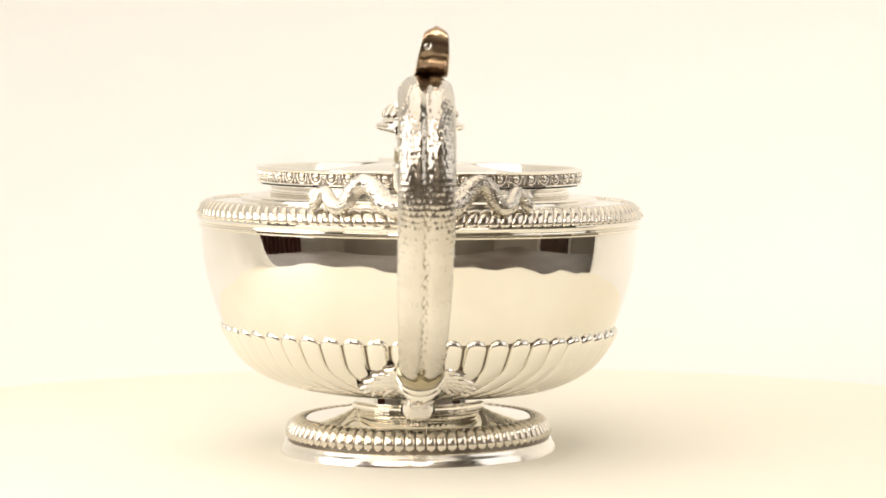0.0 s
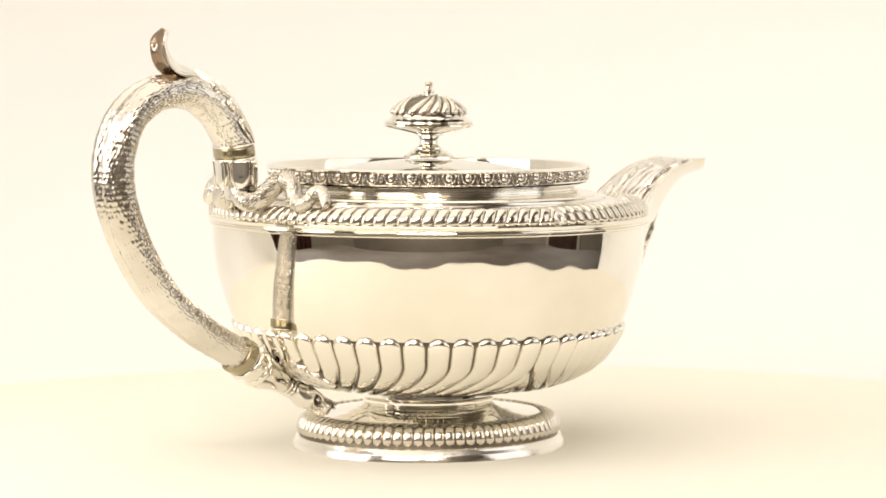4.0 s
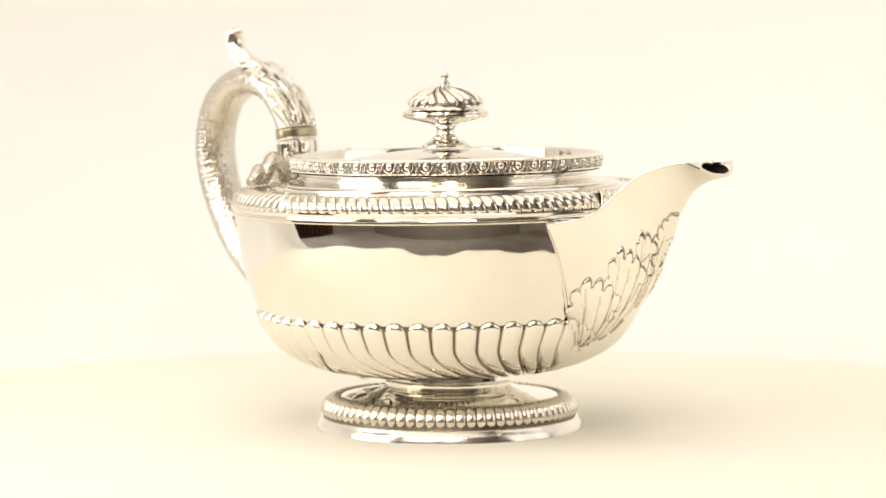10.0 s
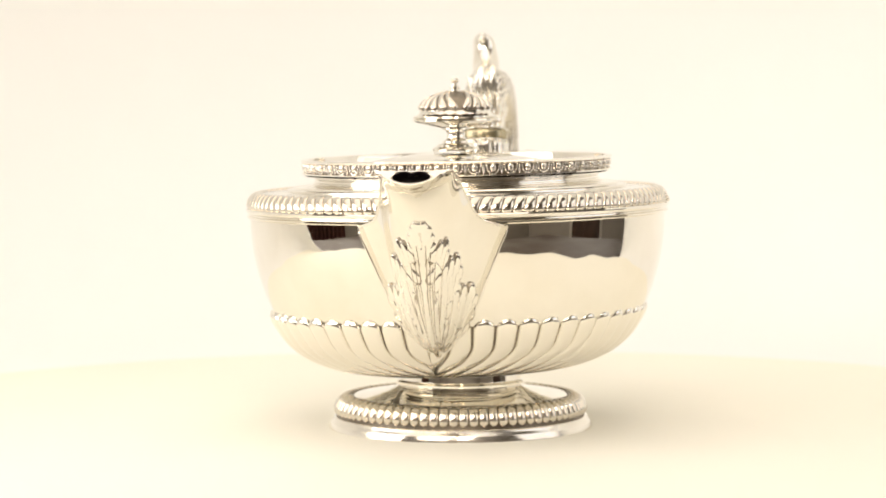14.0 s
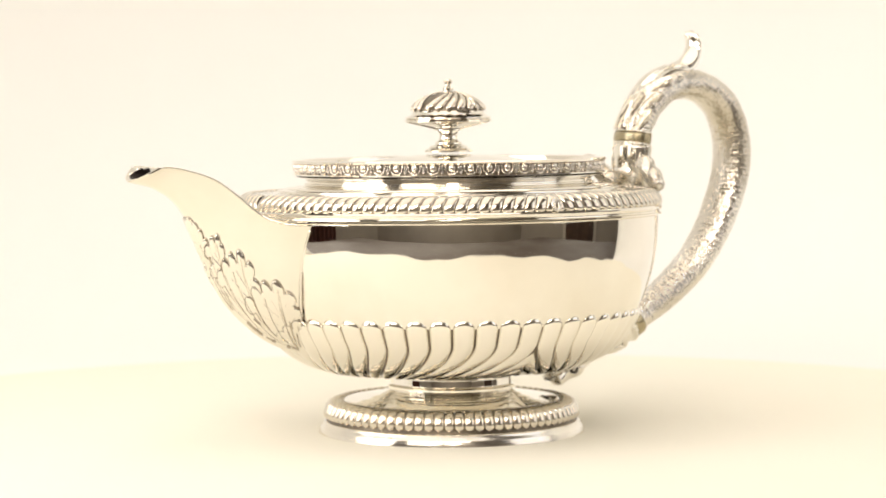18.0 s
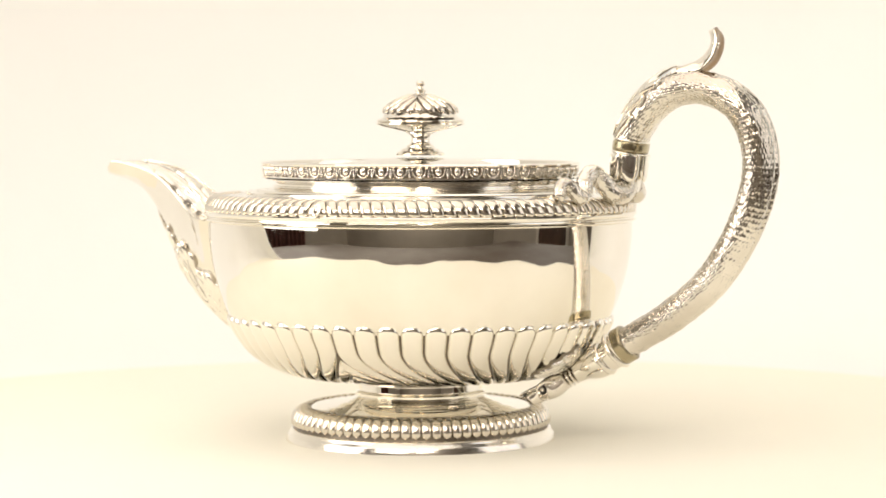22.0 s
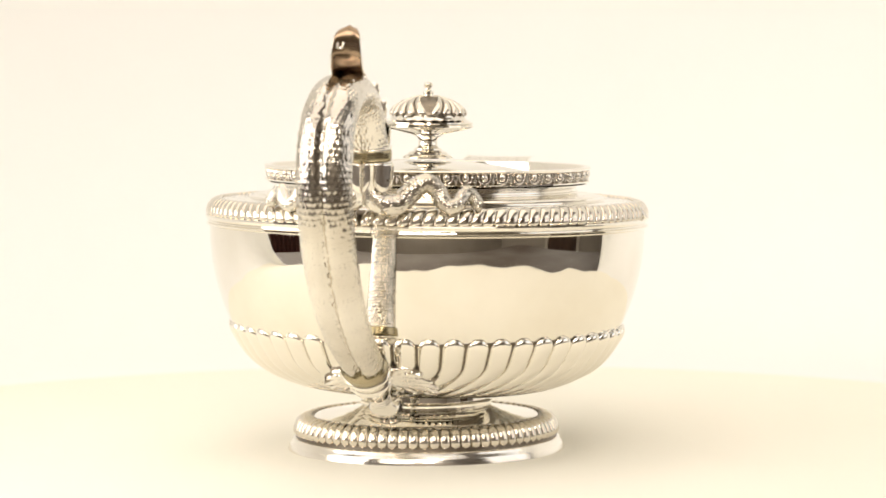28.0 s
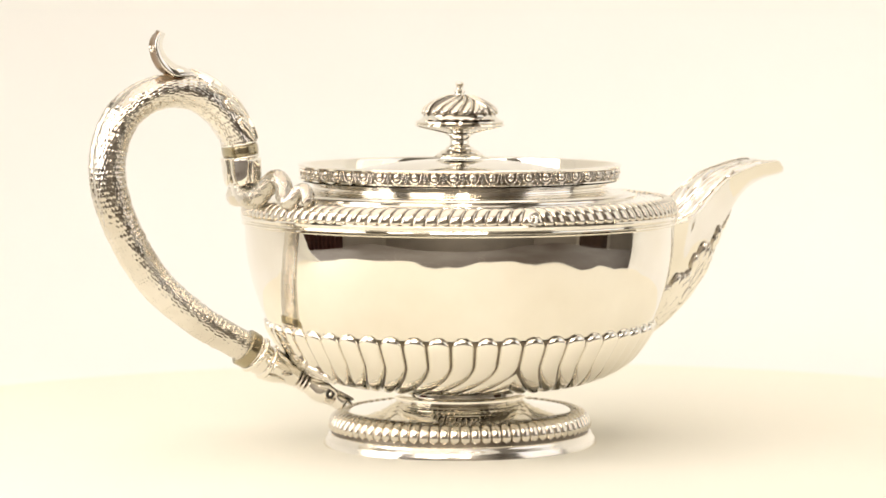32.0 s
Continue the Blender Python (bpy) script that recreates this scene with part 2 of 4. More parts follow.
def room():
    tagged(box_mesh("floor", (5.2, 5.2, 0.1), (0, -0.6, -0.801), ROOM_FLOOR, bevel=0), "dark carpeted floor", "floor", kind="structure")
    tagged(box_mesh("ceiling", (5.2, 5.2, 0.1), (0, -0.6, 1.90), ROOM_CEILING, bevel=0), "white painted ceiling", "ceiling", kind="structure")
    for name, size, c in (("wall_north", (5.2, 0.1, 2.6), (0, 2.0, 0.549)), ("wall_south", (5.2, 0.1, 2.6), (0, -3.2, 0.549)),
                          ("wall_east", (0.1, 5.1, 2.6), (2.55, -0.6, 0.549)), ("wall_west", (0.1, 5.1, 2.6), (-2.55, -0.6, 0.549))):
        tagged(box_mesh(name, size, c, ROOM_WALL, bevel=0), "dim painted room wall", "wall", kind="structure")


def panelled_door():
    """A brown panelled door in a pale frame in the east wall, unseen and added for its reflection in the silver."""
    d = tagged(new("door_1"), "unseen brown panelled door in a pale frame, added for its reflection", "door", kind="structure")
    d.location = (2.50, -0.75, -0.751)
    box_mesh("leaf", (0.035, 0.86, 2.02), (-0.02, 0, 1.015), DOOR_WOOD, d)
    for y in (-0.21, 0.21):
        for z, tall in ((0.48, 0.66), (1.36, 0.86)):
            box_mesh("panel", (0.016, 0.30, tall), (-0.042, y, z), DOOR_WOOD, d, bevel=0.006)
    for y in (-0.475, 0.475):
        box_mesh("jamb", (0.05, 0.085, 2.03), (-0.026, y, 1.016), FRAME_PAINT, d, label="pale painted frame")
    box_mesh("lintel", (0.05, 1.035, 0.085), (-0.026, 0, 2.075), FRAME_PAINT, d, label="pale painted frame")
    sweep("handle", [(-0.04, 0.36, 1.0), (-0.07, 0.36, 1.0), (-0.085, 0.355, 1.0), (-0.087, 0.32, 1.0), (-0.087, 0.26, 1.0)], (0, 0, 1), lambda s: (0.008, 0.008), GILT, d, "brass lever handle", n=10)


def curtain():
    """A long red-brown curtain in folds before the west wall, unseen and added to tint the silver's reflection."""
    cols, rows = 121, 8
    verts = [(-2.42 + 0.035 * math.sin(j * 0.62 + 0.3 * math.sin(j * 0.11)) + 0.004 * i * math.sin(j * 0.23), -1.25 + 1.5 * j / (cols - 1), -0.748 + 2.35 * i / (rows - 1)) for i in range(rows) for j in range(cols)]
    ob = mesh_object("curtain", verts, grid_faces(rows, cols), CURTAIN_CLOTH)
    so = ob.modifiers.new("thickness", "SOLIDIFY")
    so.thickness = 0.004
    tagged(ob, "unseen red-brown curtain in folds, added for its reflection", "curtain")


room()
panelled_door()
curtain()


# ---- the teapot ----
pot = tagged(new("teapot"), "squat round antique silver teapot with serpent handle and leafy spout", "teapot")

foot = revolve("foot", crisp([(0.044, -0.0029), (0.0530, -0.0029), (0.0562, -0.0028), (0.0570, -0.0025), (0.0572, -0.0020), (0.0572, -0.0012), (0.0570, -0.0002), (0.0565, 0.0012), (0.0556, 0.0025), (0.0551, 0.0034), (0.0546, 0.0038), (0.0534, 0.0041)]),
               HAZED, pot, "spreading round silver foot with a gadrooned band")
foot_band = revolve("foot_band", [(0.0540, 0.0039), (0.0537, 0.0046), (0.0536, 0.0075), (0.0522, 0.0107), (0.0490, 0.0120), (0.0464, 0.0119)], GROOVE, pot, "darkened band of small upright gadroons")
stem = revolve("stem", crisp([(0.0462, 0.0116), (0.0468, 0.0120), (0.0464, 0.0126), (0.0455, 0.0129),
                        (0.0420, 0.0134), (0.0360, 0.0143), (0.0310, 0.0153), (0.0280, 0.0163), (0.0268, 0.0172), (0.0269, 0.0176), (0.0274, 0.0179),
                        (0.0274, 0.0187), (0.0267, 0.0190), (0.0261, 0.0197), (0.0259, 0.0226), (0.0262, 0.0238), (0.0272, 0.0240), (0.0330, 0.0242), (0.0336, 0.0245), (0.0330, 0.0252), (0.02, 0.026)]),
               SILVER, pot, "plain silver stem spreading into the foot")
LOWER = [(0.0240, 0.0252), (0.0300, 0.0246), (0.0420, 0.0254), (0.0510, 0.0266), (0.0590, 0.0290), (0.0670, 0.0330), (0.0729, 0.0382), (0.0778, 0.0455), (0.0793, 0.0487), (0.0798, 0.0501)]
WALL = [(0.0786, 0.0496), (0.0803, 0.0516), (0.0829, 0.0575), (0.0845, 0.0620), (0.0866, 0.0690), (0.0882, 0.0765), (0.0891, 0.0840), (0.0894, 0.0900), (0.0894, 0.0921)]
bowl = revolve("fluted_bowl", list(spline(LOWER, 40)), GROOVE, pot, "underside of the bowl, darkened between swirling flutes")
body = revolve("body", list(spline(WALL, 30)) +
               [(0.0903, 0.0923), (0.0909, 0.0928), (0.0909, 0.0934), (0.0902, 0.0938), (0.0900, 0.0943), (0.0908, 0.0947), (0.0912, 0.0953), (0.0913, 0.0961), (0.0909, 0.0967),
                (0.0896, 0.0970)], SILVER, pot, "plain polished silver wall of the bowl", n=240)
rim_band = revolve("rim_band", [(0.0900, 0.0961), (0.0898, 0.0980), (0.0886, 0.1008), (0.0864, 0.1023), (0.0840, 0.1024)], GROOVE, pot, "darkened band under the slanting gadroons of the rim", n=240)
shoulder = revolve("shoulder", [(0.0846, 0.1024), (0.0842, 0.1028), (0.0836, 0.1030), (0.0800, 0.1030), (0.0750, 0.1033),
                (0.0736, 0.1036), (0.0734, 0.1043), (0.0722, 0.1046), (0.0700, 0.1047), (0.0694, 0.1053), (0.0660, 0.1055), (0.0628, 0.1058), (0.0616, 0.1062), (0.0620, 0.1066), (0.0619, 0.1070), (0.0610, 0.1072),
                (0.0608, 0.1080), (0.0614, 0.1083), (0.0612, 0.1087), (0.0616, 0.1090), (0.0636, 0.1097), (0.0656, 0.1100), (0.0640, 0.1104)], WORN, pot, "stepped polished silver shoulder and neck", n=240)
gallery = revolve("gallery", [(0.0640, 0.1100), (0.0660, 0.1100), (0.0670, 0.1103), (0.0671, 0.1109), (0.0660, 0.1112), (0.0650, 0.1113)], SILVER, pot, "lower lip of the raised gallery")
gallery_band = revolve("gallery_band", [(0.0657, 0.1110), (0.0657, 0.1152)], DARK_GROUND, pot, "darkened band of eggs and darts round the gallery")
rim = revolve("gallery_rim", [(0.0652, 0.1150), (0.0664, 0.1151),
                              (0.0671, 0.1153), (0.0673, 0.1160), (0.0668, 0.1165), (0.0655, 0.1166), (0.0646, 0.1162), (0.0641, 0.1150), (0.0638, 0.1090), (0.0600, 0.1085), (0.04, 0.108)],
                  SILVER, pot, "raised silver gallery with an egg and dart border")
lid = revolve("lid", [(0.0632, 0.1092), (0.0632, 0.1098), (0.0600, 0.1101), (0.0560, 0.1108), (0.0480, 0.1128), (0.0380, 0.1150), (0.0280, 0.1167), (0.0180, 0.1178), (0.0100, 0.1183), (0.0, 0.1184)],
              SILVER, pot, "low domed silver lid")
knob = revolve("finial", [(0.0000, 0.1184), (0.0100, 0.1184), (0.0101, 0.1190), (0.0094, 0.1198), (0.0084, 0.1200), (0.0080, 0.1208), (0.0066, 0.1214), (0.0058, 0.1217), (0.0057, 0.1224),
                          (0.0047, 0.1228), (0.0040, 0.1238), (0.0039, 0.1262), (0.0044, 0.1272), (0.0062, 0.1276), (0.0062, 0.1281), (0.0095, 0.1288), (0.0147, 0.1300), (0.0176, 0.1308),
                          (0.0188, 0.1314), (0.0188, 0.1319), (0.0179, 0.1323), (0.0185, 0.1328), (0.0184, 0.1332), (0.0174, 0.1336), (0.0164, 0.1340), (0.0156, 0.1346), (0.0152, 0.1354), (0.0149, 0.1362),
                          (0.0144, 0.1372), (0.0137, 0.1380), (0.0110, 0.1398), (0.0075, 0.1416), (0.0040, 0.1430), (0.0030, 0.1436), (0.0021, 0.1440), (0.0018, 0.1448), (0.0023, 0.1453),
                          (0.0023, 0.1458), (0.0013, 0.1463), (0.0012, 0.1472), (0.0017, 0.1478), (0.0019, 0.1486), (0.0014, 0.1494), (0.0000, 0.1497)], SILVER, pot, "mushroom-shaped silver finial with a beaded tip", n=72)

HANDLE = [(-0.0932, 0.0421), (-0.1000, 0.0460), (-0.1121, 0.0535), (-0.1276, 0.0665), (-0.1390, 0.0825), (-0.1470, 0.1005), (-0.1496, 0.1150), (-0.1478, 0.1272),
          (-0.1425, 0.1375), (-0.1335, 0.1442), (-0.1225, 0.1468), (-0.1120, 0.1448), (-0.1030, 0.1383), (-0.0972, 0.1300), (-0.0948, 0.1245)]
UPRIGHT = (0, 1, 0)


def tube_frames(path, side):
    tang = np.gradient(path, axis=0)
    tang /= np.linalg.norm(tang, axis=1)[:, None]
    x = np.array(side, float)[None, :] - tang * (tang @ np.array(side, float))[:, None]
    x /= np.linalg.norm(x, axis=1)[:, None]
    return tang, x, np.cross(tang, x)


def scaled_tube(name, path, side, radii, around, pitch, height, mat, parent, label="", fine=6, spine=0.0):
    """A tube covered with overlapping rounded scales, each one real relief."""
    path = np.array(path, float)
    length = np.linalg.norm(np.diff(path, axis=0), axis=1).sum()
    rows = max(6, int(round(length / pitch)))
    k, n = rows * fine + 1, around * fine
    path = spline(path, k)
    tang, x, y = tube_frames(path, side)
    s = np.linspace(0, 1, k)
    ab = np.array([radii(v) for v in s])
    w = np.arange(n) / n * 2 * math.pi
    step = np.arange(k)[:, None]
    along, col = step / fine, np.arange(n)[None, :] / fine
    rng = np.random.RandomState(7)
    uneven = rng.uniform(0.5, 1.25, (rows + 4, around + 3))
    nudge = rng.uniform(-0.16, 0.16, rows + 4)
    top = np.zeros((k, n))
    # round scales set like bricks, each dome the highest of those that overlap there
    for near in (-1, 0, 1):
        line = np.clip(np.floor(along).astype(int) + near, -1, rows + 1) + 1
        place = col + 0.5 * (line % 2) + 0.1 + nudge[line]
        dx, dy = place % 1.0 - 0.5, along - (line - 0.5)
        dome = np.sqrt(np.clip(1 - (dx / 0.54) ** 2 - (dy / 0.70) ** 2, 0, 1)) * (1 - 0.22 * dy)
        top = np.maximum(top, dome * uneven[line, np.floor(place).astype(int)])
    h = height * (1.45 * top - 0.75)
    groove = spine * np.exp(-((np.abs(w - 0.5 * math.pi)) / 0.20) ** 2)[None, :]
    h = h - groove
    ca, sa = np.cos(w)[None, :], np.sin(w)[None, :]
    dx, dy = (ab[:, :1] + h) * ca, (ab[:, 1:] + h) * sa
    verts = path[:, None, :] + x[:, None, :] * dx[..., None] + y[:, None, :] * dy[..., None]
    faces = grid_faces(k, n, wrap_cols=True) + [tuple(range(n)), tuple(range((k - 1) * n, k * n))]
    return mesh_object(name, verts.reshape(-1, 3), faces, mat, parent, label)


def handle_radii(s):
    g = math.sin(math.pi * min(1.0, max(0.0, 0.06 + 0.86 * s))) ** 0.8
    return (0.0072 + 0.0031 * g if s < 0.55 else 0.0090 + 0.0013 * g, 0.0060 + 0.0011 * g)


hp = np.array([(x, 0, z) for x, z in spline(HANDLE, 300)])
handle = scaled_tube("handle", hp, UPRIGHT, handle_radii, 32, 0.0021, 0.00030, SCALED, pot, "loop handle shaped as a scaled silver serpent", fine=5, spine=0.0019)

# spout: pairs of upper and lower places and half widths, from the bowl to the lip
TOP = [(0.0700, 0.0900), (0.0813, 0.0900), (0.0934, 0.0912), (0.1006, 0.0944), (0.1101, 0.1028), (0.1196, 0.1095), (0.1316, 0.1134), (0.1378, 0.1146), (0.1416, 0.1147)]
BOTTOM = [(0.0640, 0.0345), (0.0720, 0.0370), (0.0840, 0.0408), (0.0961, 0.0483), (0.1092, 0.0617), (0.1179, 0.0807), (0.1270, 0.0973), (0.1376, 0.1055), (0.1498, 0.1090)]
WIDE = [0.0330, 0.0318, 0.0268, 0.0208, 0.0173, 0.0156, 0.0148, 0.0145, 0.0142]
SPOUT = spline([(*a, *b, w) for a, b, w in zip(TOP, BOTTOM, WIDE)], 90)


def spout_width(u):
    return (1 - min(1.0, u)) ** 0.56


def spout_place(i, u, side):
    """A place on the spout's flank: row i, u from the upper edge (0) to the keel (1)."""
    x0, z0, x1, z1, w = SPOUT[i]
    return np.array((x0 + (x1 - x0) * u, side * w * spout_width(u), z0 + (z1 - z0) * u))


def build_spout():
    tops, sides = 14, 26
    us = [0.5 - 0.5 * math.cos(math.pi * j / sides) for j in range(sides + 1)]
    verts, n = [], len(SPOUT)
    for i in range(n):
        x0, z0, x1, z1, w = SPOUT[i]
        ring = [spout_place(i, u, 1) for u in us]
        ring += [spout_place(i, u, -1) for u in us[-2::-1]]
        for j in range(1, tops):
            v = -1 + 2 * j / tops
            dip = (0.0016 - 0.0011 * max(0.0, (x0 - 0.125) / 0.0152)) * (1 - v * v)
            ring.append(np.array((x0 + dip * 0.4, v * w, z0 - dip)))
        verts += ring
    m = len(verts) // n
    faces = grid_faces(n, m, wrap_cols=True)
    # lip: a rim drawn in round the pouring hole, and the hole's dark throat
    last = np.array(verts[-m:])
    rings, base = [], len(verts)
    inward = np.array((-0.8, 0, -0.25)) * 0.010
    # the hole is a flattened heart in the upper middle of the end
    x0, z0, x1, z1, w = SPOUT[-1]
    top, down = np.array((x0, 0, z0)), np.array((x1 - x0, 0, z1 - z0))
    heart = []
    for p in last:
        q = math.atan2((p - top) @ down / (down @ down) - 0.42, p[1] / w * 0.8)
        y, s = 0.0074 * math.cos(q), 0.40 + 0.37 * math.sin(q)
        s += (0.16 if s < 0.42 else 0.0) * math.exp(-(y / 0.0016) ** 2)
        heart.append(top + down * s + np.array((0, y, 0)))
    heart = np.array(heart)
    for share_out, push in ((0.88, np.array((0.0005, 0, 0.0004))), (0.25, np.array((0.0005, 0, 0.0003))), (0.0, np.array((0, 0, 0)))):
        verts += list(heart + (last - heart) * share_out + push)
    for q in range(3):
        a = base - m + q * m
        faces += [(a + j, a + (j + 1) % m, a + m + (j + 1) % m, a + m + j) for j in range(m)]
    ob = mesh_object("spout", verts, faces, SILVER, pot, "broad tapering silver spout with a heart-shaped mouth")
    ob.data.set_sharp_from_angle(angle=radians(40))
    inner = np.array(verts[-m:])
    c = inner.mean(0)
    tv = list(inner) + list(c + (inner - c) * 0.9 + inward) + [c + inward * 1.2]
    tf = grid_faces(2, m, wrap_cols=True) + [(m + j, m + (j + 1) % m, 2 * m) for j in range(m)]
    # the throat is short, so its deep shade is coloured in black
    mesh_object("mouth", tv, tf, HOLLOW_BLACK, ob, "inside of the spout, coloured black for the shade of its depth")
    return ob


spout = build_spout()


# ---- ornament: gadroons, eggs and darts, leaves, serpents ----
SIDE = -3.0      # the ornament is set a little round from the handle's line


def quadrants(n):
    """Turns of n lobes a quarter round, with the way in which each quarter leans."""
    step = 90.0 / n
    for quarter in range(4):
        lean = 1 if quarter % 2 == 0 else -1
        for k in range(n):
            yield -90 + SIDE + quarter * 90 + (k + 0.5) * step, lean


def lobes(name, profile, count, twist, half, bulge, parent, mat=SILVER, rows=12, cols=9, crowd=1.0):
    """count lobes a quarter round, in two mirrored meshes."""
    made = {lean: lobe_mesh(name, profile, half, lambda s, k=lean: k * twist(s), bulge, mat, rows, cols, crowd) for lean in (1, -1)}
    for turn, lean in quadrants(count):
        share(name, made[lean], parent, turn)


def round_ends(s, low, high):
    if s < low:
        return math.sqrt(max(0.0, 1 - ((low - s) / low) ** 2))
    if s > high:
        return math.sqrt(max(0.0, 1 - ((s - high) / (1 - high)) ** 2))
    return 1.0


# flutes of the bowl: from the neck (0) up to their rounded heads (1), swirling below
FL = [(0.0300, 0.0249), (0.0420, 0.0254), (0.0510, 0.0266), (0.0590, 0.0290), (0.0668, 0.0330), (0.0729, 0.0382), (0.0778, 0.0455), (0.0798, 0.0497), (0.0805, 0.0517)]
def swirl(s):
    return 48 * max(0.0, 0.79 - s) ** 1.5


def flutes(count):
    """The bowl's flutes: each sweeps round towards the spout or the handle and ends where the two sides meet."""
    step = 90.0 / count
    for k in range(count):
        at = (k + 0.5) * step
        for lean in (1, -1):
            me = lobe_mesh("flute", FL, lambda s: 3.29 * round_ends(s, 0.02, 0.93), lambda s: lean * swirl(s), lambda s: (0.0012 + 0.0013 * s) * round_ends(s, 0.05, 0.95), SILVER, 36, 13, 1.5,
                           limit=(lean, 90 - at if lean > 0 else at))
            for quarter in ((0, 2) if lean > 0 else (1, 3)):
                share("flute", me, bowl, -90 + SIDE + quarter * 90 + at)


flutes(13)


# shorter flutes that fill the parting at the sides, meeting in chevrons
def chevrons(centre):
    step = 90 / 13
    fine = spline(FL, 200)
    for k in range(1, 11):
        end = max((s for s in np.linspace(0, 0.82, 165) if swirl(s) >= (k - 0.88) * step), default=0.0)
        if end < 0.08:
            continue
        prof = fine[:max(8, int(end * 199))]
        for lean in (1, -1):
            me = lobe_mesh("flute", prof, lambda s: 3.3 * round_ends(s, 0.02, 0.90), lambda s: lean * (swirl(s * end) - (k - 0.5) * step), lambda s: 0.0013 * round_ends(s, 0.05, 0.8), SILVER, 14, 9,
                           limit=(-lean, 0.0))
            share("flute", me, bowl, centre)


# gadroons of the rim: inner ends lean towards the scrolls, outer ends swell into beads
RIM = [(0.0842, 0.1026), (0.0862, 0.1031), (0.0886, 0.1019), (0.0900, 0.0995), (0.0902, 0.0963)]
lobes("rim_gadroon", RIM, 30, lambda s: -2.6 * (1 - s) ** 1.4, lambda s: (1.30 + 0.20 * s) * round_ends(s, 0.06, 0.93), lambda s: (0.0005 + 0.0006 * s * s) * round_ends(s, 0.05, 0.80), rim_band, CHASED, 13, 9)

# gadroons of the foot
FG = [(0.0462, 0.0121), (0.0490, 0.0124), (0.0522, 0.0110), (0.0537, 0.0080), (0.0538, 0.0046)]
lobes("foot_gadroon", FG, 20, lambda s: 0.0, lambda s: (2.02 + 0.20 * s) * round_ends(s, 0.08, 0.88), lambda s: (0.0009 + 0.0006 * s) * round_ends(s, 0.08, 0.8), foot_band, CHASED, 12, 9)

# gadroons of the finial, swirling down from the tip to little beads
KG = [(0.0030, 0.1440), (0.0070, 0.1429), (0.0110, 0.1411), (0.0142, 0.1387), (0.0155, 0.1366), (0.0157, 0.1358)]
for k in range(5):
    at = (k + 0.5) * 18.0
    for lean in (1, -1):
        kg = lobe_mesh("finial_gadroon", KG, lambda s: (6.4 + 1.5 * s) * round_ends(s, 0.08, 0.84), lambda s: -lean * 38 * (1 - s) ** 1.3, lambda s: (0.0006 + 0.0006 * s ** 2) * round_ends(s, 0.06, 0.82), CHASED, 18, 9,
                       limit=(-lean, at if lean > 0 else 90 - at))
        for quarter in ((0, 2) if lean > 0 else (1, 3)):
            share("finial_gadroon", kg, knob, -75 + quarter * 90 + at)
revolve("finial_ground", [(0.0150, 0.1358), (0.0150, 0.1366), (0.0138, 0.1386), (0.0107, 0.1409), (0.0068, 0.1426), (0.0030, 0.1438)], DARK_GROUND, knob, "darkened ground between the lobes", n=72)


# egg and dart round the gallery
def ring_patch(radius, z0):
    """Lays flat ornament (sideways, upwards, outwards) on the gallery's band."""
    def at(u, v, out):
        a = u / radius
        return ((radius + out) * math.cos(a), (radius + out) * math.sin(a), z0 + v)
    return at


def tube_on(at, line, thick, name, mat):
    verts, n = [], 6
    line = spline(line, 12)
    for i, (u, v) in enumerate(line):
        d = line[min(i + 1, 11)] - line[max(i - 1, 0)]
        d /= np.linalg.norm(d)
        for j in range(n):
            w = 2 * math.pi * j / n
            verts.append(at(u - d[1] * thick * math.cos(w), v + d[0] * thick * math.cos(w), 0.0002 + thick * math.sin(w)))
    ob = mesh_object(name, verts, grid_faces(12, n, wrap_cols=True) + [tuple(range(n)), tuple(range(11 * n, 12 * n))], mat)
    me = ob.data
    bpy.data.objects.remove(ob)
    return me


def egg_mesh(at):
    verts = []
    for i in range(8):
        for j in range(12):
            a, b = math.pi / 2 * i / 7, 2 * math.pi * j / 12
            verts.append(at(0.0015 * math.cos(b) * math.cos(a), 0.0018 * math.sin(b) * math.cos(a) + 0.0006, 0.0011 * math.sin(a)))
    ob = mesh_object("egg", verts, grid_faces(8, 12, wrap_cols=True), CAST)
    me = ob.data
    bpy.data.objects.remove(ob)
    return me


EGGS = 54
band = ring_patch(0.0657, 0.1131)
egg = egg_mesh(band)
shell = tube_on(band, [(-0.0026, 0.0019), (-0.0024, -0.0002), (-0.0015, -0.0014), (0, -0.0018), (0.0015, -0.0014), (0.0024, -0.0002), (0.0026, 0.0019)], 0.00033, "egg_surround", CAST)
dart = tube_on(band, [(0.0038, 0.0018), (0.0038, 0.0), (0.0038, -0.0018)], 0.00036, "dart", CAST)
barbs = [tube_on(band, [(0.0038 + w * 0.0008, 0.0019), (0.0038 + w * 0.0007, 0.0002), (0.0038 + w * 0.0004, -0.0014)], 0.00020, "dart_leaf", CAST) for w in (-1, 1)]
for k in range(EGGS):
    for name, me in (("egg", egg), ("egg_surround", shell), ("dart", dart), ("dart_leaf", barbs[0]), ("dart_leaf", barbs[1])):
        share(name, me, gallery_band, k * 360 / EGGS)


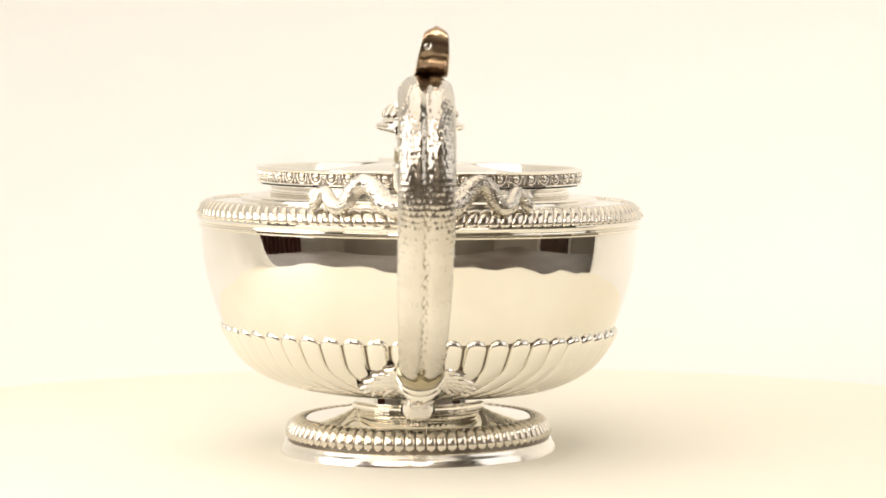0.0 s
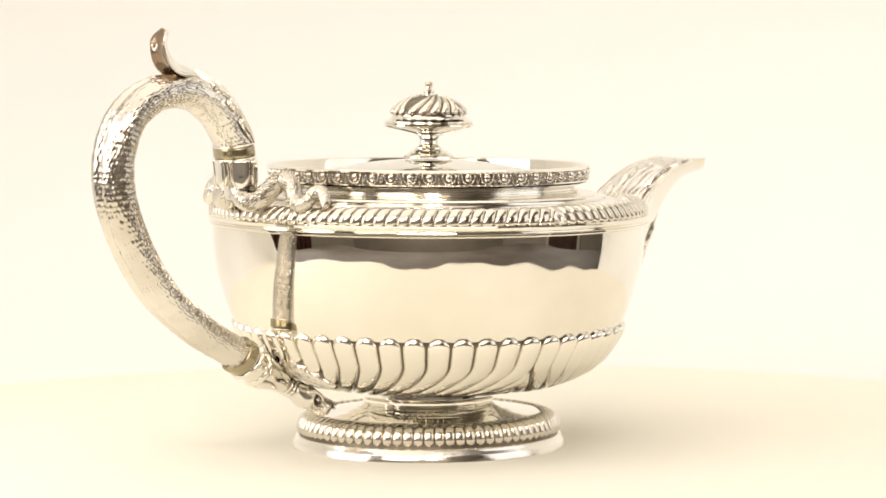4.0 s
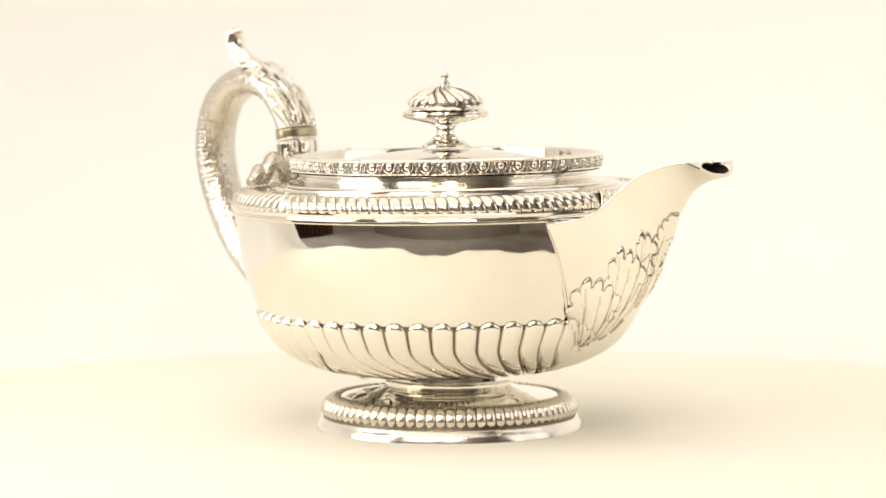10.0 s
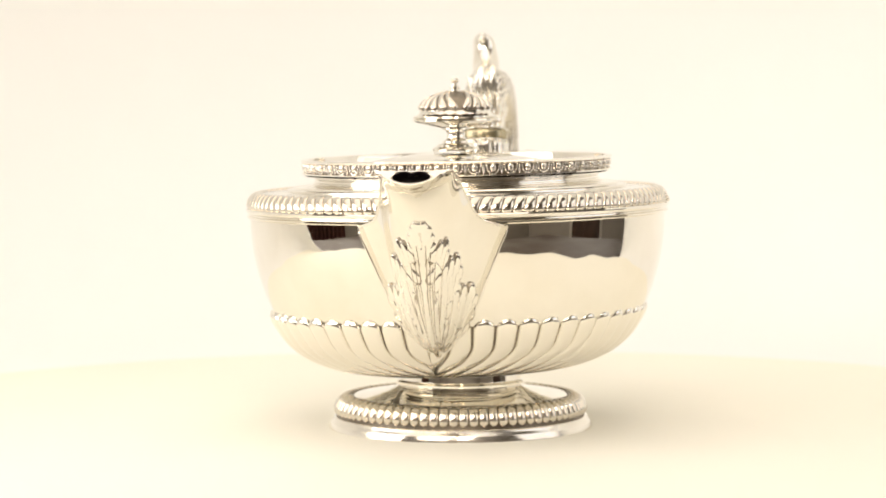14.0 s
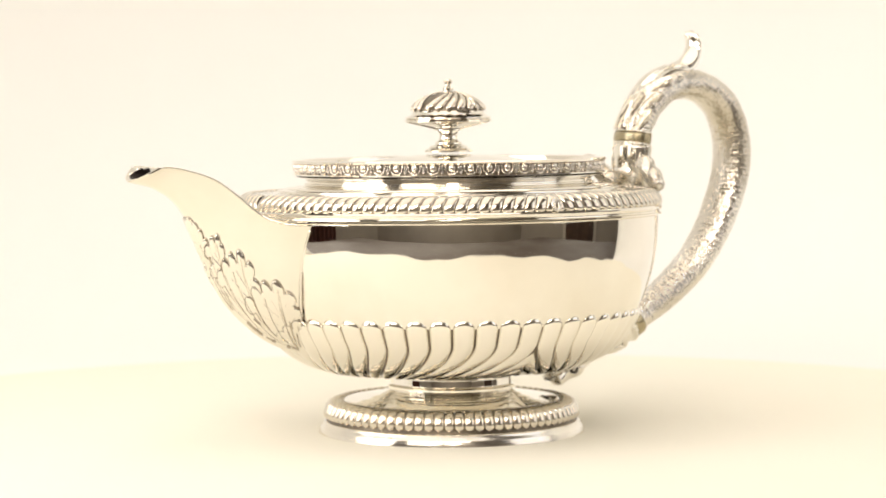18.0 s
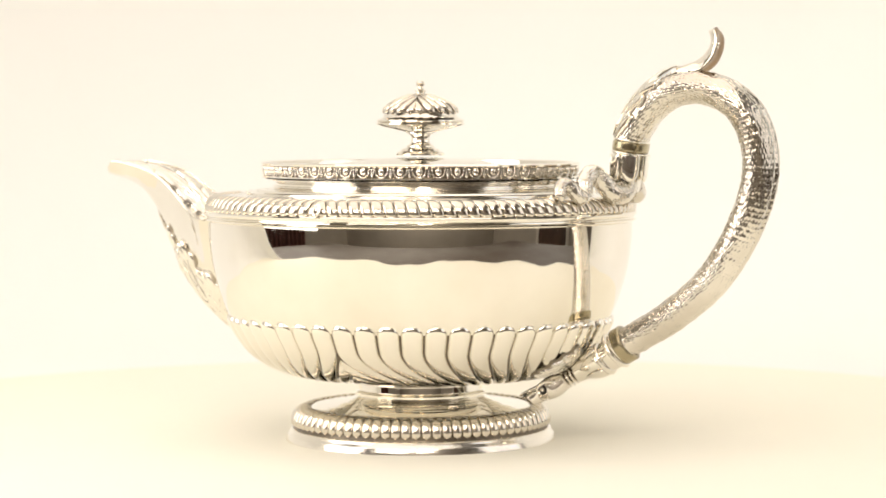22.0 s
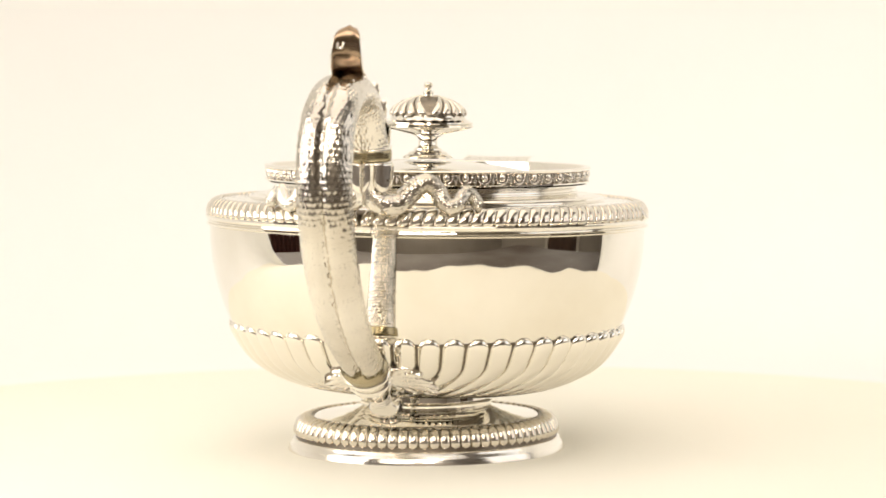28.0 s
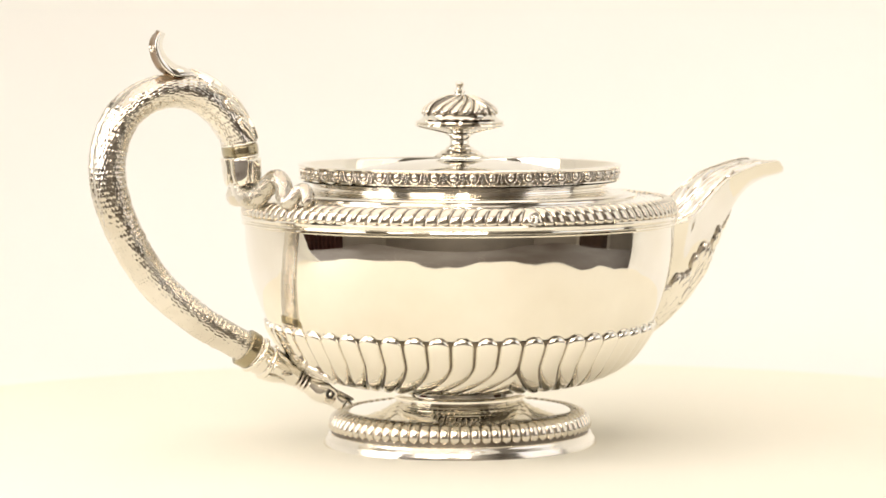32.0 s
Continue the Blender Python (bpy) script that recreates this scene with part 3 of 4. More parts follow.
# leaves: a relief of overlapping lobes laid on a curved surface
def leaf_relief(lobes_list, ragged=0.18):
    """lobes_list: (root along, root across, tip along, tip across, half width, height), in metres. Gives height at (along, across)."""
    def height(a, b):
        best = -1.0
        for a0, b0, a1, b1, w, h in lobes_list:
            for sgn in ((1, -1) if b1 else (1,)):
                da, db = a1 - a0, (b1 - b0) * sgn
                ln = math.hypot(da, db)
                t = ((a - a0) * da + (b - b0 * sgn) * db) / ln ** 2
                if t < -0.05 or t > 1.02:
                    continue
                # the lobe curves upward a little
                off = ((b - b0 * sgn) * da - (a - a0) * db) / ln + sgn * 0.18 * w * math.sin(math.pi * t)
                width = w * (0.25 + 1.0 * t) * math.sqrt(max(0.0, min(1.0, (1.02 - t) / 0.28)))
                # scalloped edge
                width *= 1 + ragged * math.cos(24 * t + 1)
                if width <= 0:
                    continue
                q = abs(off) / width
                if q < 1:
                    vein = 0.35 * math.exp(-(off / (0.16 * w)) ** 2)
                    best = max(best, h * ((1 - q * q) ** 0.7 * (0.85 + 0.25 * t ** 3) - vein * (1 - 0.6 * t)) - 0.0002)
        return best
    return height


def leaf_patch(name, place, na, nb, a_max, b_max, lobes_list, mat, parent, label="", lift=0.0, chased=True, ragged=0.18):
    """place(a, b) gives point and normal of the ground surface; faces outside the lobes are left away.
    chased: the darker groove that the chaser's punch left round it."""
    if chased:
        wide = [(a0, b0, a1 + 0.0006, b1 + (0.0004 if b1 else 0), w + 0.0008, 0.0003) for a0, b0, a1, b1, w, h in lobes_list]
        leaf_patch("groove", place, na, nb, a_max * 1.01, b_max * 1.03, wide, DARK_GROUND, parent, chased=False, lift=0.0002, ragged=ragged)
    height = leaf_relief(lobes_list, ragged)
    verts, hs = [], []
    for i in range(na):
        a = a_max * i / (na - 1)
        for j in range(nb):
            b = b_max * (2 * j / (nb - 1) - 1)
            h = height(a, b)
            p, nrm = place(a, b)
            verts.append(p + nrm * (h + lift if h > -1 else -0.0006))
            hs.append(h > -1)
    faces = [f for f in grid_faces(na, nb) if any(hs[k] for k in f)]
    used = sorted({k for f in faces for k in f})
    back = {k: i for i, k in enumerate(used)}
    return mesh_object(name, [verts[k] for k in used], [tuple(back[k] for k in f) for f in faces], mat, parent, label)


ROWS = np.array([spout_place(i, 1.0, 1) for i in range(len(SPOUT))])
KEEL = np.r_[0, np.cumsum(np.linalg.norm(np.diff(ROWS, axis=0), axis=1))]


def spout_section(a):
    """Half a section of the spout at a metres along the keel: arc length out from the keel, and the places."""
    f = np.interp(a + 0.006, KEEL, np.arange(len(KEEL)))
    i0 = min(int(f), len(SPOUT) - 2)
    us = 1 - np.linspace(0, 1, 80) ** 1.78
    line = np.array([spout_place(i0, u, 1) * (1 - f + i0) + spout_place(i0 + 1, u, 1) * (f - i0) for u in us])
    return np.r_[0, np.cumsum(np.linalg.norm(np.diff(line, axis=0), axis=1))], line


def spout_grid(a_values, c_values):
    """Places and outward normals on the spout's skin, for metres along the keel and metres round from it."""
    pts = np.zeros((len(a_values), len(c_values), 3))
    for i, a in enumerate(a_values):
        c, line = spout_section(a)
        for k in range(3):
            pts[i, :, k] = np.interp(np.abs(c_values), c, line[:, k])
        pts[i, :, 1] *= np.sign(c_values)
    nor = np.cross(np.gradient(pts, axis=0), np.gradient(pts, axis=1))
    nor /= np.maximum(1e-12, np.linalg.norm(nor, axis=2))[..., None]
    if nor[len(a_values) // 2, len(c_values) // 2, 0] < 0:
        nor = -nor
    return pts, nor


def polygon_distance(a, c, corners):
    """Distance outside a closed outline, negative inside it."""
    best, inside = np.full(a.shape, 99.0), np.zeros(a.shape, bool)
    for (x0, y0), (x1, y1) in zip(corners, corners[1:] + corners[:1]):
        best = np.minimum(best, capsule(a, c, (x0, y0), (x1, y1), 0, 0))
        if y0 != y1:
            inside ^= ((y0 > c) != (y1 > c)) & (a < (x1 - x0) * (c - y0) / (y1 - y0) + x0)
    return np.where(inside, -best, best)


def capsule(a, c, p, q, r0, r1):
    """Distance outside a rounded stroke from p to q whose half width goes from r0 to r1."""
    d = np.array(q, float) - np.array(p, float)
    t = np.clip(((a - p[0]) * d[0] + (c - p[1]) * d[1]) / max(1e-9, d @ d), 0, 1)
    return np.hypot(a - p[0] - d[0] * t, c - p[1] - d[1] * t) - (r0 + (r1 - r0) * t)


# leaflets in millimetres along the keel and out from it: root, bend, tip (with its half width), scallops (along, out, half width)
LEAFLETS = [
    ((30, 0), (55, 0), (79.4, 0, 4.2), [(81.8, 0.8, 2.4), (77.5, 2.6, 3.0), (73.5, 3.9, 2.8), (68.5, 4.6, 2.8), (63, 3.8, 2.8), (56, 2.0, 2.8)]),
    ((26, 2), (50, 6), (60, 14.6, 3.3), [(55.5, 15.6, 2.6), (50.5, 13, 2.6), (45, 9.5, 2.6), (64, 9.8, 3.2), (66, 5.0, 2.6), (58, 3.6, 2.8)]),
    ((10, 2), (33, 7), (41.8, 24.2, 3.4), [(35.5, 25.0, 2.8), (31, 20.6, 2.8), (27, 15.6, 2.6), (47.2, 18.6, 3.2), (51, 12.6, 3.2), (52.4, 6.6, 3.3)]),
    ((4, 2), (15, 10), (19.3, 28.0, 3.4), [(13.3, 27.4, 2.8), (10, 22, 2.6), (8.4, 16.6, 2.4), (25.6, 23.4, 3.2), (30.8, 17.2, 3.2), (33.2, 10.6, 3.4)]),
    ((1, 1.5), (5, 7), (9.2, 16.2, 2.8), [(4.8, 13.6, 2.3), (3.2, 9.6, 2.0), (13.2, 12, 2.5), (15.2, 7.6, 2.6)]),
]


def acanthus(parent):
    a_values, c_values = np.linspace(0.0, 0.0880, 440), np.linspace(-0.0330, 0.0330, 331)
    pts, nor = spout_grid(a_values, c_values)
    a, c = np.meshgrid(a_values * 1000, c_values * 1000, indexing="ij")
    c = np.abs(c)
    h, line = np.full(a.shape, -0.3), np.zeros(a.shape, bool)
    inside = np.zeros(a.shape, bool)
    for layer, (root, bend, tip, scallops) in enumerate(LEAFLETS):
        spine = [np.array(root) * (1 - t) ** 2 + 2 * t * (1 - t) * np.array(bend) + t * t * np.array(tip[:2]) for t in np.linspace(0, 1, 9)]
        out, vein, puff = np.full(a.shape, 99.0), np.full(a.shape, 99.0), np.zeros(a.shape)
        for i in range(8):
            out = np.minimum(out, capsule(a, c, spine[i], spine[i + 1], 0.8 + (tip[2] - 0.8) * i / 8, 0.8 + (tip[2] - 0.8) * (i + 1) / 8))
            vein = np.minimum(vein, capsule(a, c, spine[i], spine[i + 1], 0, 0))
        for x, y, r in scallops:
            near = min(range(9), key=lambda k: math.hypot(spine[k][0] - x, spine[k][1] - y))
            start = spine[max(0, near - 2)]
            out = np.minimum(out, np.hypot(a - x, c - y) - r)
            puff = np.maximum(puff, np.sqrt(np.clip(1 - ((a - x) ** 2 + (c - y) ** 2) / r ** 2, 0, 1)))
            vein = np.minimum(vein, 0.30 + capsule(a, c, start, (start[0] * 0.3 + x * 0.7, start[1] * 0.3 + y * 0.7), 0, 0) * 1.2)
        half = len(scallops) // 2 if layer else 0
        ring = [root] + [p[:2] for p in scallops[:half]][::-1] + [tip[:2]] + [p[:2] for p in scallops[half:]]
        out = np.minimum(out, polygon_distance(a, c, ring))
        mine = out < 0
        far = np.hypot(a - root[0], c - root[1])
        keep = np.clip((far - 6) / 16, 0, 1)
        dome = 0.55 + keep * (0.15 * layer - 0.2 + 0.65 * np.sqrt(np.clip(-out / 2.6, 0, 1)) + 0.36 * puff) - 0.65 * np.exp(-(vein / 0.42) ** 2)
        cup = np.clip(1 - ((a - tip[0]) ** 2 + (c - tip[1]) ** 2) / tip[2] ** 2, 0, 1)
        dome = dome + 0.6 * cup ** 0.7 * (layer > 0)
        h = np.where(mine, dome, h)
        line = np.where(mine, (out > -0.15) & (far > 16), line | ((out < 0.11) & (far > 16)))
        inside |= out < 0.30
    # the blade that joins the leaflets, with long veins fanning out from its root
    blade = polygon_distance(a, c, [(1, -1), (4, 7), (11, 15), (20, 22), (32, 19), (43, 18), (52, 11), (62, 9), (70, 3), (78, 2), (78, -1)])
    h = np.where((blade < 0) & (h < 0.4), 0.4, h)
    inside |= blade < 0.2
    for end in ((73, 1.8), (69, 3.6), (62, 6.0), (57, 11.5), (50, 10.0), (46, 15.5), (39, 20.0), (33, 14.5), (26, 19.0), (19, 23.5), (13, 16.5), (9, 12.0)):
        ways = [np.array((2.5, 0.9)) * (1 - t) ** 2 + 2 * t * (1 - t) * np.array((end[0] * 0.62, end[1] * 0.24)) + t * t * np.array(end) for t in np.linspace(0, 1, 10)]
        vein = np.full(a.shape, 99.0)
        for p, q in zip(ways, ways[1:]):
            vein = np.minimum(vein, capsule(a, c, p, q, 0, 0))
        h = h - 0.42 * np.exp(-(vein / 0.38) ** 2) * (blade < 1.0)
        line |= (vein < 0.12) & (blade < 0.0)
    inside &= c < np.array([spout_section(v)[0][-1] for v in a_values])[:, None] * 960
    # what would lie within the bowl's wall is left away
    wall = np.array(LOWER[:-1] + WALL[2:])
    inside &= np.hypot(pts[..., 0], pts[..., 1]) > np.interp(pts[..., 2], wall[:, 1], wall[:, 0]) + 0.0009
    # the midrib, and the drop-shaped eyes where the leaflets part
    rib = capsule(a, c, (2, 0), (72, 0), 1.5, 0.5)
    h = np.where(rib < 0, np.maximum(h, 0.55 + 1.0 * np.clip(-rib / 1.1, 0, 1) ** 0.8) - 0.2 * np.exp(-(c / 0.3) ** 2), h)
    line = np.where(rib < 0, False, line)
    inside |= rib < 0.2
    for p, q in (((45.6, 4.5), (49.0, 4.2)), ((26.8, 6.6), (30.4, 6.2))):
        eye = capsule(a, c, p, q, 0.75, 0.2)
        h, line = np.where(eye < 0, -0.2, h), line | (eye < 0)
    verts = (pts + nor * (np.maximum(h, -0.3) * 0.001)[..., None]).reshape(-1, 3)
    quads = [f for f in grid_faces(*a.shape) if any(inside.flat[k] for k in f)]
    used = sorted({k for f in quads for k in f})
    back = {k: i for i, k in enumerate(used)}
    ob = mesh_object("acanthus_leaf", verts[used], [tuple(back[k] for k in f) for f in quads], SILVER, parent, "chased acanthus leaf with scalloped leaflets under the spout")
    ob.data.materials.append(CHASED_LINE)
    ob.data.polygons.foreach_set("material_index", [int(sum(bool(line.flat[k]) for k in f) >= 2) for f in quads])
    return ob


acanthus(spout)
for sy in (-1, 1):
    sweep("edge_wire", [(x0, sy * w, z0 + 0.0001) for x0, z0, x1, z1, w in SPOUT[14:]], (0, 1, 0), lambda s: (0.0005, 0.0005), SILVER, spout, n=8)


def seam_line(side):
    """Where the spout's flank meets the bowl's wall, from the flutes upwards."""
    wall = np.array(WALL)
    line = []
    for z in np.linspace(0.0525, 0.0885, 30):
        reach = float(np.interp(z + 0.0013, wall[:, 1], wall[:, 0]))
        last = None
        for i in range(len(SPOUT)):
            x0, z0, x1, z1, w = SPOUT[i]
            p = spout_place(i, min(1.0, max(0.0, (z0 - z) / (z0 - z1))), side)
            r = math.hypot(p[0], p[1])
            if last is not None and last[0] < reach <= r:
                t = (reach - last[0]) / (r - last[0])
                line.append(last[1] * (1 - t) + p * t)
                break
            last = (r, p)
    return line


for sy in (-1, 1):
    seam = seam_line(sy)
    if len(seam) > 4:
        sweep("solder_seam", spline(seam, 40), (0, 1, 0), lambda s: (0.0008 - 0.0004 * s, 0.0008 - 0.0004 * s), HAZED, spout, n=12)


def spout_top(a, b):
    def at(a, b):
        f = min(len(SPOUT) - 1.001, 18 + a / 0.072 * 68)
        i0 = int(f)
        row = SPOUT[i0] * (1 - f + i0) + SPOUT[i0 + 1] * (f - i0)
        v = b / row[4]
        dip = 0.0016 * (1 - v * v)
        return np.array((row[0] + dip * 0.4, b, row[1] - dip))
    e = 0.0004
    n = np.cross(at(a + e, b) - at(a - e, b), at(a, b + e) - at(a, b - e))
    n /= np.linalg.norm(n)
    return at(a, b), n if n[2] > 0 else -n


leaf_patch("top_leaf", spout_top, 110, 80, 0.068, 0.0130,
           [(0.0, 0, 0.067, 0, 0.0022, 0.0022), (0.0, 0.0035, 0.060, 0.0048, 0.0018, 0.0020), (0.0, 0.0060, 0.046, 0.0095, 0.0020, 0.0020), (0.0, 0.0085, 0.028, 0.0118, 0.0020, 0.0018),
            (0.030, 0.0050, 0.064, 0.0090, 0.0018, 0.0018)], CAST, spout, "chased acanthus leaf along the top of the spout")

# handle: gilt rings, sockets, thumb leaf
HT, HX, HY = tube_frames(hp, UPRIGHT)


scaled_tube("skin", hp[1:-1], UPRIGHT, lambda s: tuple(r - 0.00011 for r in handle_radii(s)), 16, 0.0040, 0.0, DARK_GROUND, handle, "darkened ground between the scales", fine=4, spine=0.0019)


def short_tube(name, path, radii, mat, parent, label="", n=36):
    return sweep(name, path, UPRIGHT, radii, mat, parent, label, n)


def along(points, n):
    return np.array([(x, 0, z) for x, z in spline(points, n)])


short_tube("ring", along([(-0.0949, 0.1249), (-0.0943, 0.1205)], 8), lambda s: (0.0108 - 0.0004 * abs(2 * s - 1) ** 6, 0.0071 - 0.0004 * abs(2 * s - 1) ** 6), GILT, handle, "dull olive-brown insulating ring")
short_tube("ring", along([(-0.0936, 0.0424), (-0.0902, 0.0404)], 8), lambda s: (0.0092, 0.0078), GILT, handle, "dull olive-brown insulating ring")
for a, b in (((-0.0951, 0.1258), (-0.0949, 0.1248)), ((-0.0943, 0.1206), (-0.0941, 0.1194))):
    short_tube("band", along([a, b], 8), lambda s: (0.0110 - 0.0005 * (2 * s - 1) ** 2, 0.0073 - 0.0005 * (2 * s - 1) ** 2), SILVER, handle)
upper = short_tube("upper_socket", along([(-0.0942, 0.1200), (-0.0938, 0.1150), (-0.0934, 0.1120), (-0.0926, 0.1090), (-0.0915, 0.1060)], 24),
                   lambda s: (0.0102 - 0.0030 * min(1.0, s * 1.6), 0.0068 - 0.0010 * math.sin(math.pi * s)), CAST, handle, "silver socket with upright leaf blades")
for k in range(6):
    # broad tongues with round ends hang down the socket
    w = 2 * math.pi * (k + 0.5) / 6
    pts = []
    for i in range(16):
        s = i / 15
        c = np.array((-0.0942 + 0.0008 * s, 0, 0.1194 - 0.0112 * s))
        pts.append(c + np.array((math.sin(w) * 0.0068, math.cos(w) * 0.0098, 0)) * (1 - 0.10 * s + 0.10 * s ** 4))
    sweep("blade", pts, (-math.cos(w) * 0.6, math.sin(w), 0), lambda s: (0.0041 * math.sqrt(max(0.02, 1 - max(0.0, (s - 0.45) / 0.55) ** 2)), 0.0013 * math.sqrt(max(0.05, 1 - max(0.0, (s - 0.6) / 0.4) ** 2))), SILVER, handle, n=14)


def handle_surface(a, b):
    """The handle's upper branch seen from the lid's side: a from the ring upwards, b round it in metres."""
    i = len(hp) - 1 - min(len(hp) - 3, int(a / 0.235 * len(hp) * 0.80))
    w = math.pi * 0.5 + b / 0.0090
    ra, rb = handle_radii(i / (len(hp) - 1))
    sgn = 1 if HY[i][0] * (hp[i][0] + 0.128) + HY[i][2] * (hp[i][2] - 0.118) > 0 else -1
    n = HX[i] * math.cos(w) + HY[i] * math.sin(w) * sgn
    return hp[i] + HX[i] * ra * math.cos(w) + HY[i] * sgn * rb * math.sin(w), n / np.linalg.norm(n)


leaf_patch("handle_leaf", handle_surface, 110, 80, 0.054, 0.0130,
           [(-0.006, 0.0030, 0.052, 0.0020, 0.0034, 0.0030), (-0.006, 0.0075, 0.018, 0.0112, 0.0040, 0.0024), (0.010, 0.0065, 0.032, 0.0102, 0.0038, 0.0024), (0.026, 0.0050, 0.044, 0.0078, 0.0032, 0.0022)],
           SILVER, handle, "long acanthus leaf over the top of the handle", ragged=0.04)


def thumb_piece():
    line = spline([(-0.1075, 0.1490), (-0.1128, 0.1520), (-0.1182, 0.1540), (-0.1226, 0.1557), (-0.1258, 0.1581), (-0.1280, 0.1612), (-0.1291, 0.1645), (-0.1290, 0.1675), (-0.1280, 0.1701)], 34)
    t = np.gradient(line, axis=0)
    t /= np.linalg.norm(t, axis=1)[:, None]
    verts, n = [], 20
    for i in range(34):
        s = i / 33
        half = float(np.interp(s, (0, 0.2, 0.42, 0.62, 0.85, 1.0), (0.0024, 0.0040, 0.0064, 0.0062, 0.0052, 0.0046))) * math.sqrt(max(0.03, 1 - max(0, (s - 0.84) / 0.16) ** 2.6))
        thick = 0.0007 + 0.0013 * math.sin(math.pi * min(1.0, 0.12 + 0.80 * s)) + 0.0010 * max(0.0, s - 0.8) / 0.2
        nx, nz = -t[i][1], t[i][0]
        for j in range(n):
            w = 2 * math.pi * j / n
            y = half * math.cos(w)
            cup = 0.0028 * (y / 0.0060) ** 2 * min(1.0, max(0.0, s - 0.25) / 0.25)
            o = thick * math.sin(w) - cup
            verts.append((line[i][0] - nx * o, y - 0.0036 * s, line[i][1] - nz * o))
    faces = grid_faces(34, n, wrap_cols=True) + [tuple(range(n)), tuple(range(33 * n, 34 * n))]
    ob = mesh_object("thumb_leaf", verts, faces, SILVER, handle, "upturned silver leaf tip for the thumb, its hollow coloured brown as a dark reflection")
    # the dark reflection in the hollow is put into its colour
    ob.data.materials.append(HOLLOW_TONE)
    ob.data.polygons.foreach_set("material_index", [int(13 <= k // n < 33 and 11 <= k % n <= 18) for k in range(len(faces))])
    # a small scroll lies in the hollow
    curl = [(-0.1298 - 0.0003 * q, -0.0004 + 0.0017 * math.cos(q * 1.25) * (1 - 0.11 * q), 0.1636 + 0.0019 * math.sin(q * 1.25) * (1 - 0.11 * q)) for q in np.linspace(0, 6, 26)]
    sweep("scroll", curl, (1, 0, 0), lambda s: (0.0006, 0.0006), SILVER, handle, "small silver scroll in the thumb leaf", n=8)
    return ob


thumb_piece()


def serpent(side):
    """A small serpent that coils out from the socket along the shoulder."""
    stops = [(0.8, 0.0925, 0.1104), (2.4, 0.0938, 0.1064), (5.0, 0.0938, 0.1036), (8.0, 0.0924, 0.1040), (10.4, 0.0904, 0.1076), (12.4, 0.0892, 0.1106), (14.8, 0.0886, 0.1118), (17.2, 0.0884, 0.1092),
             (18.6, 0.0898, 0.1050), (20.4, 0.0908, 0.1028), (22.3, 0.0902, 0.1040), (23.6, 0.0890, 0.1068), (25.0, 0.0878, 0.1080), (26.5, 0.0880, 0.1062), (27.2, 0.0890, 0.1038), (28.2, 0.0896, 0.1028)]
    pts = [(-r * math.cos(radians(d)), side * r * math.sin(radians(d)), z) for d, r, z in stops]
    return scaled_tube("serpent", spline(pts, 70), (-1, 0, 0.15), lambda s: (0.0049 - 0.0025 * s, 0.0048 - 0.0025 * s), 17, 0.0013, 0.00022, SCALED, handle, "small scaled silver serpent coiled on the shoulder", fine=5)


serpent(1)
serpent(-1)

# lower socket and the serpent's head
SOCKET = along([(-0.0904, 0.0405), (-0.0861, 0.0372), (-0.0820, 0.0347), (-0.0760, 0.0317), (-0.0712, 0.0290)], 40)
short_tube("lower_socket", SOCKET, lambda s: (0.0086 - 0.0041 * s, 0.0075 - 0.0034 * s), SILVER, handle, "tapering silver socket above the serpent's head")
for at, wide in ((2, 0.0095), (12, 0.0086)):
    short_tube("band", SOCKET[at:at + 6], lambda s, w=wide: (w - 0.0016 * (2 * s - 1) ** 2, w * 0.88 - 0.0016 * (2 * s - 1) ** 2), SILVER, handle)
for k in range(6):
    # pointed leaves of the calyx below the bands
    w = 2 * math.pi * k / 6
    pts = [SOCKET[i] + np.array((0.0, math.cos(w), 0.0)) * (0.0078 - 0.00016 * (i - 15)) + np.array((0.46, 0, 0.88)) * math.sin(w) * (0.0067 - 0.00013 * (i - 15)) for i in range(16, 34)]
    sweep("calyx_leaf", pts, (0.2, -math.sin(w), math.cos(w)), lambda s: (0.0030 * math.sin(math.pi * (0.25 + 0.74 * s)), 0.0009 * math.sin(math.pi * (0.25 + 0.74 * s)) + 0.0001), SILVER, handle, n=10)
for k in range(4):
    c = np.array((-0.0716 + 0.0016 * k, 0, 0.0291 - 0.00095 * k))
    d = np.array((0.86, 0, -0.51)) * 0.0007
    short_tube("neck_ring", [c - d, c - d * 0.5, c, c + d * 0.5, c + d], lambda s: (0.0046 - 0.0013 * abs(2 * s - 1) ** 2, 0.0040 - 0.0012 * abs(2 * s - 1) ** 2), CAST, handle, n=24)


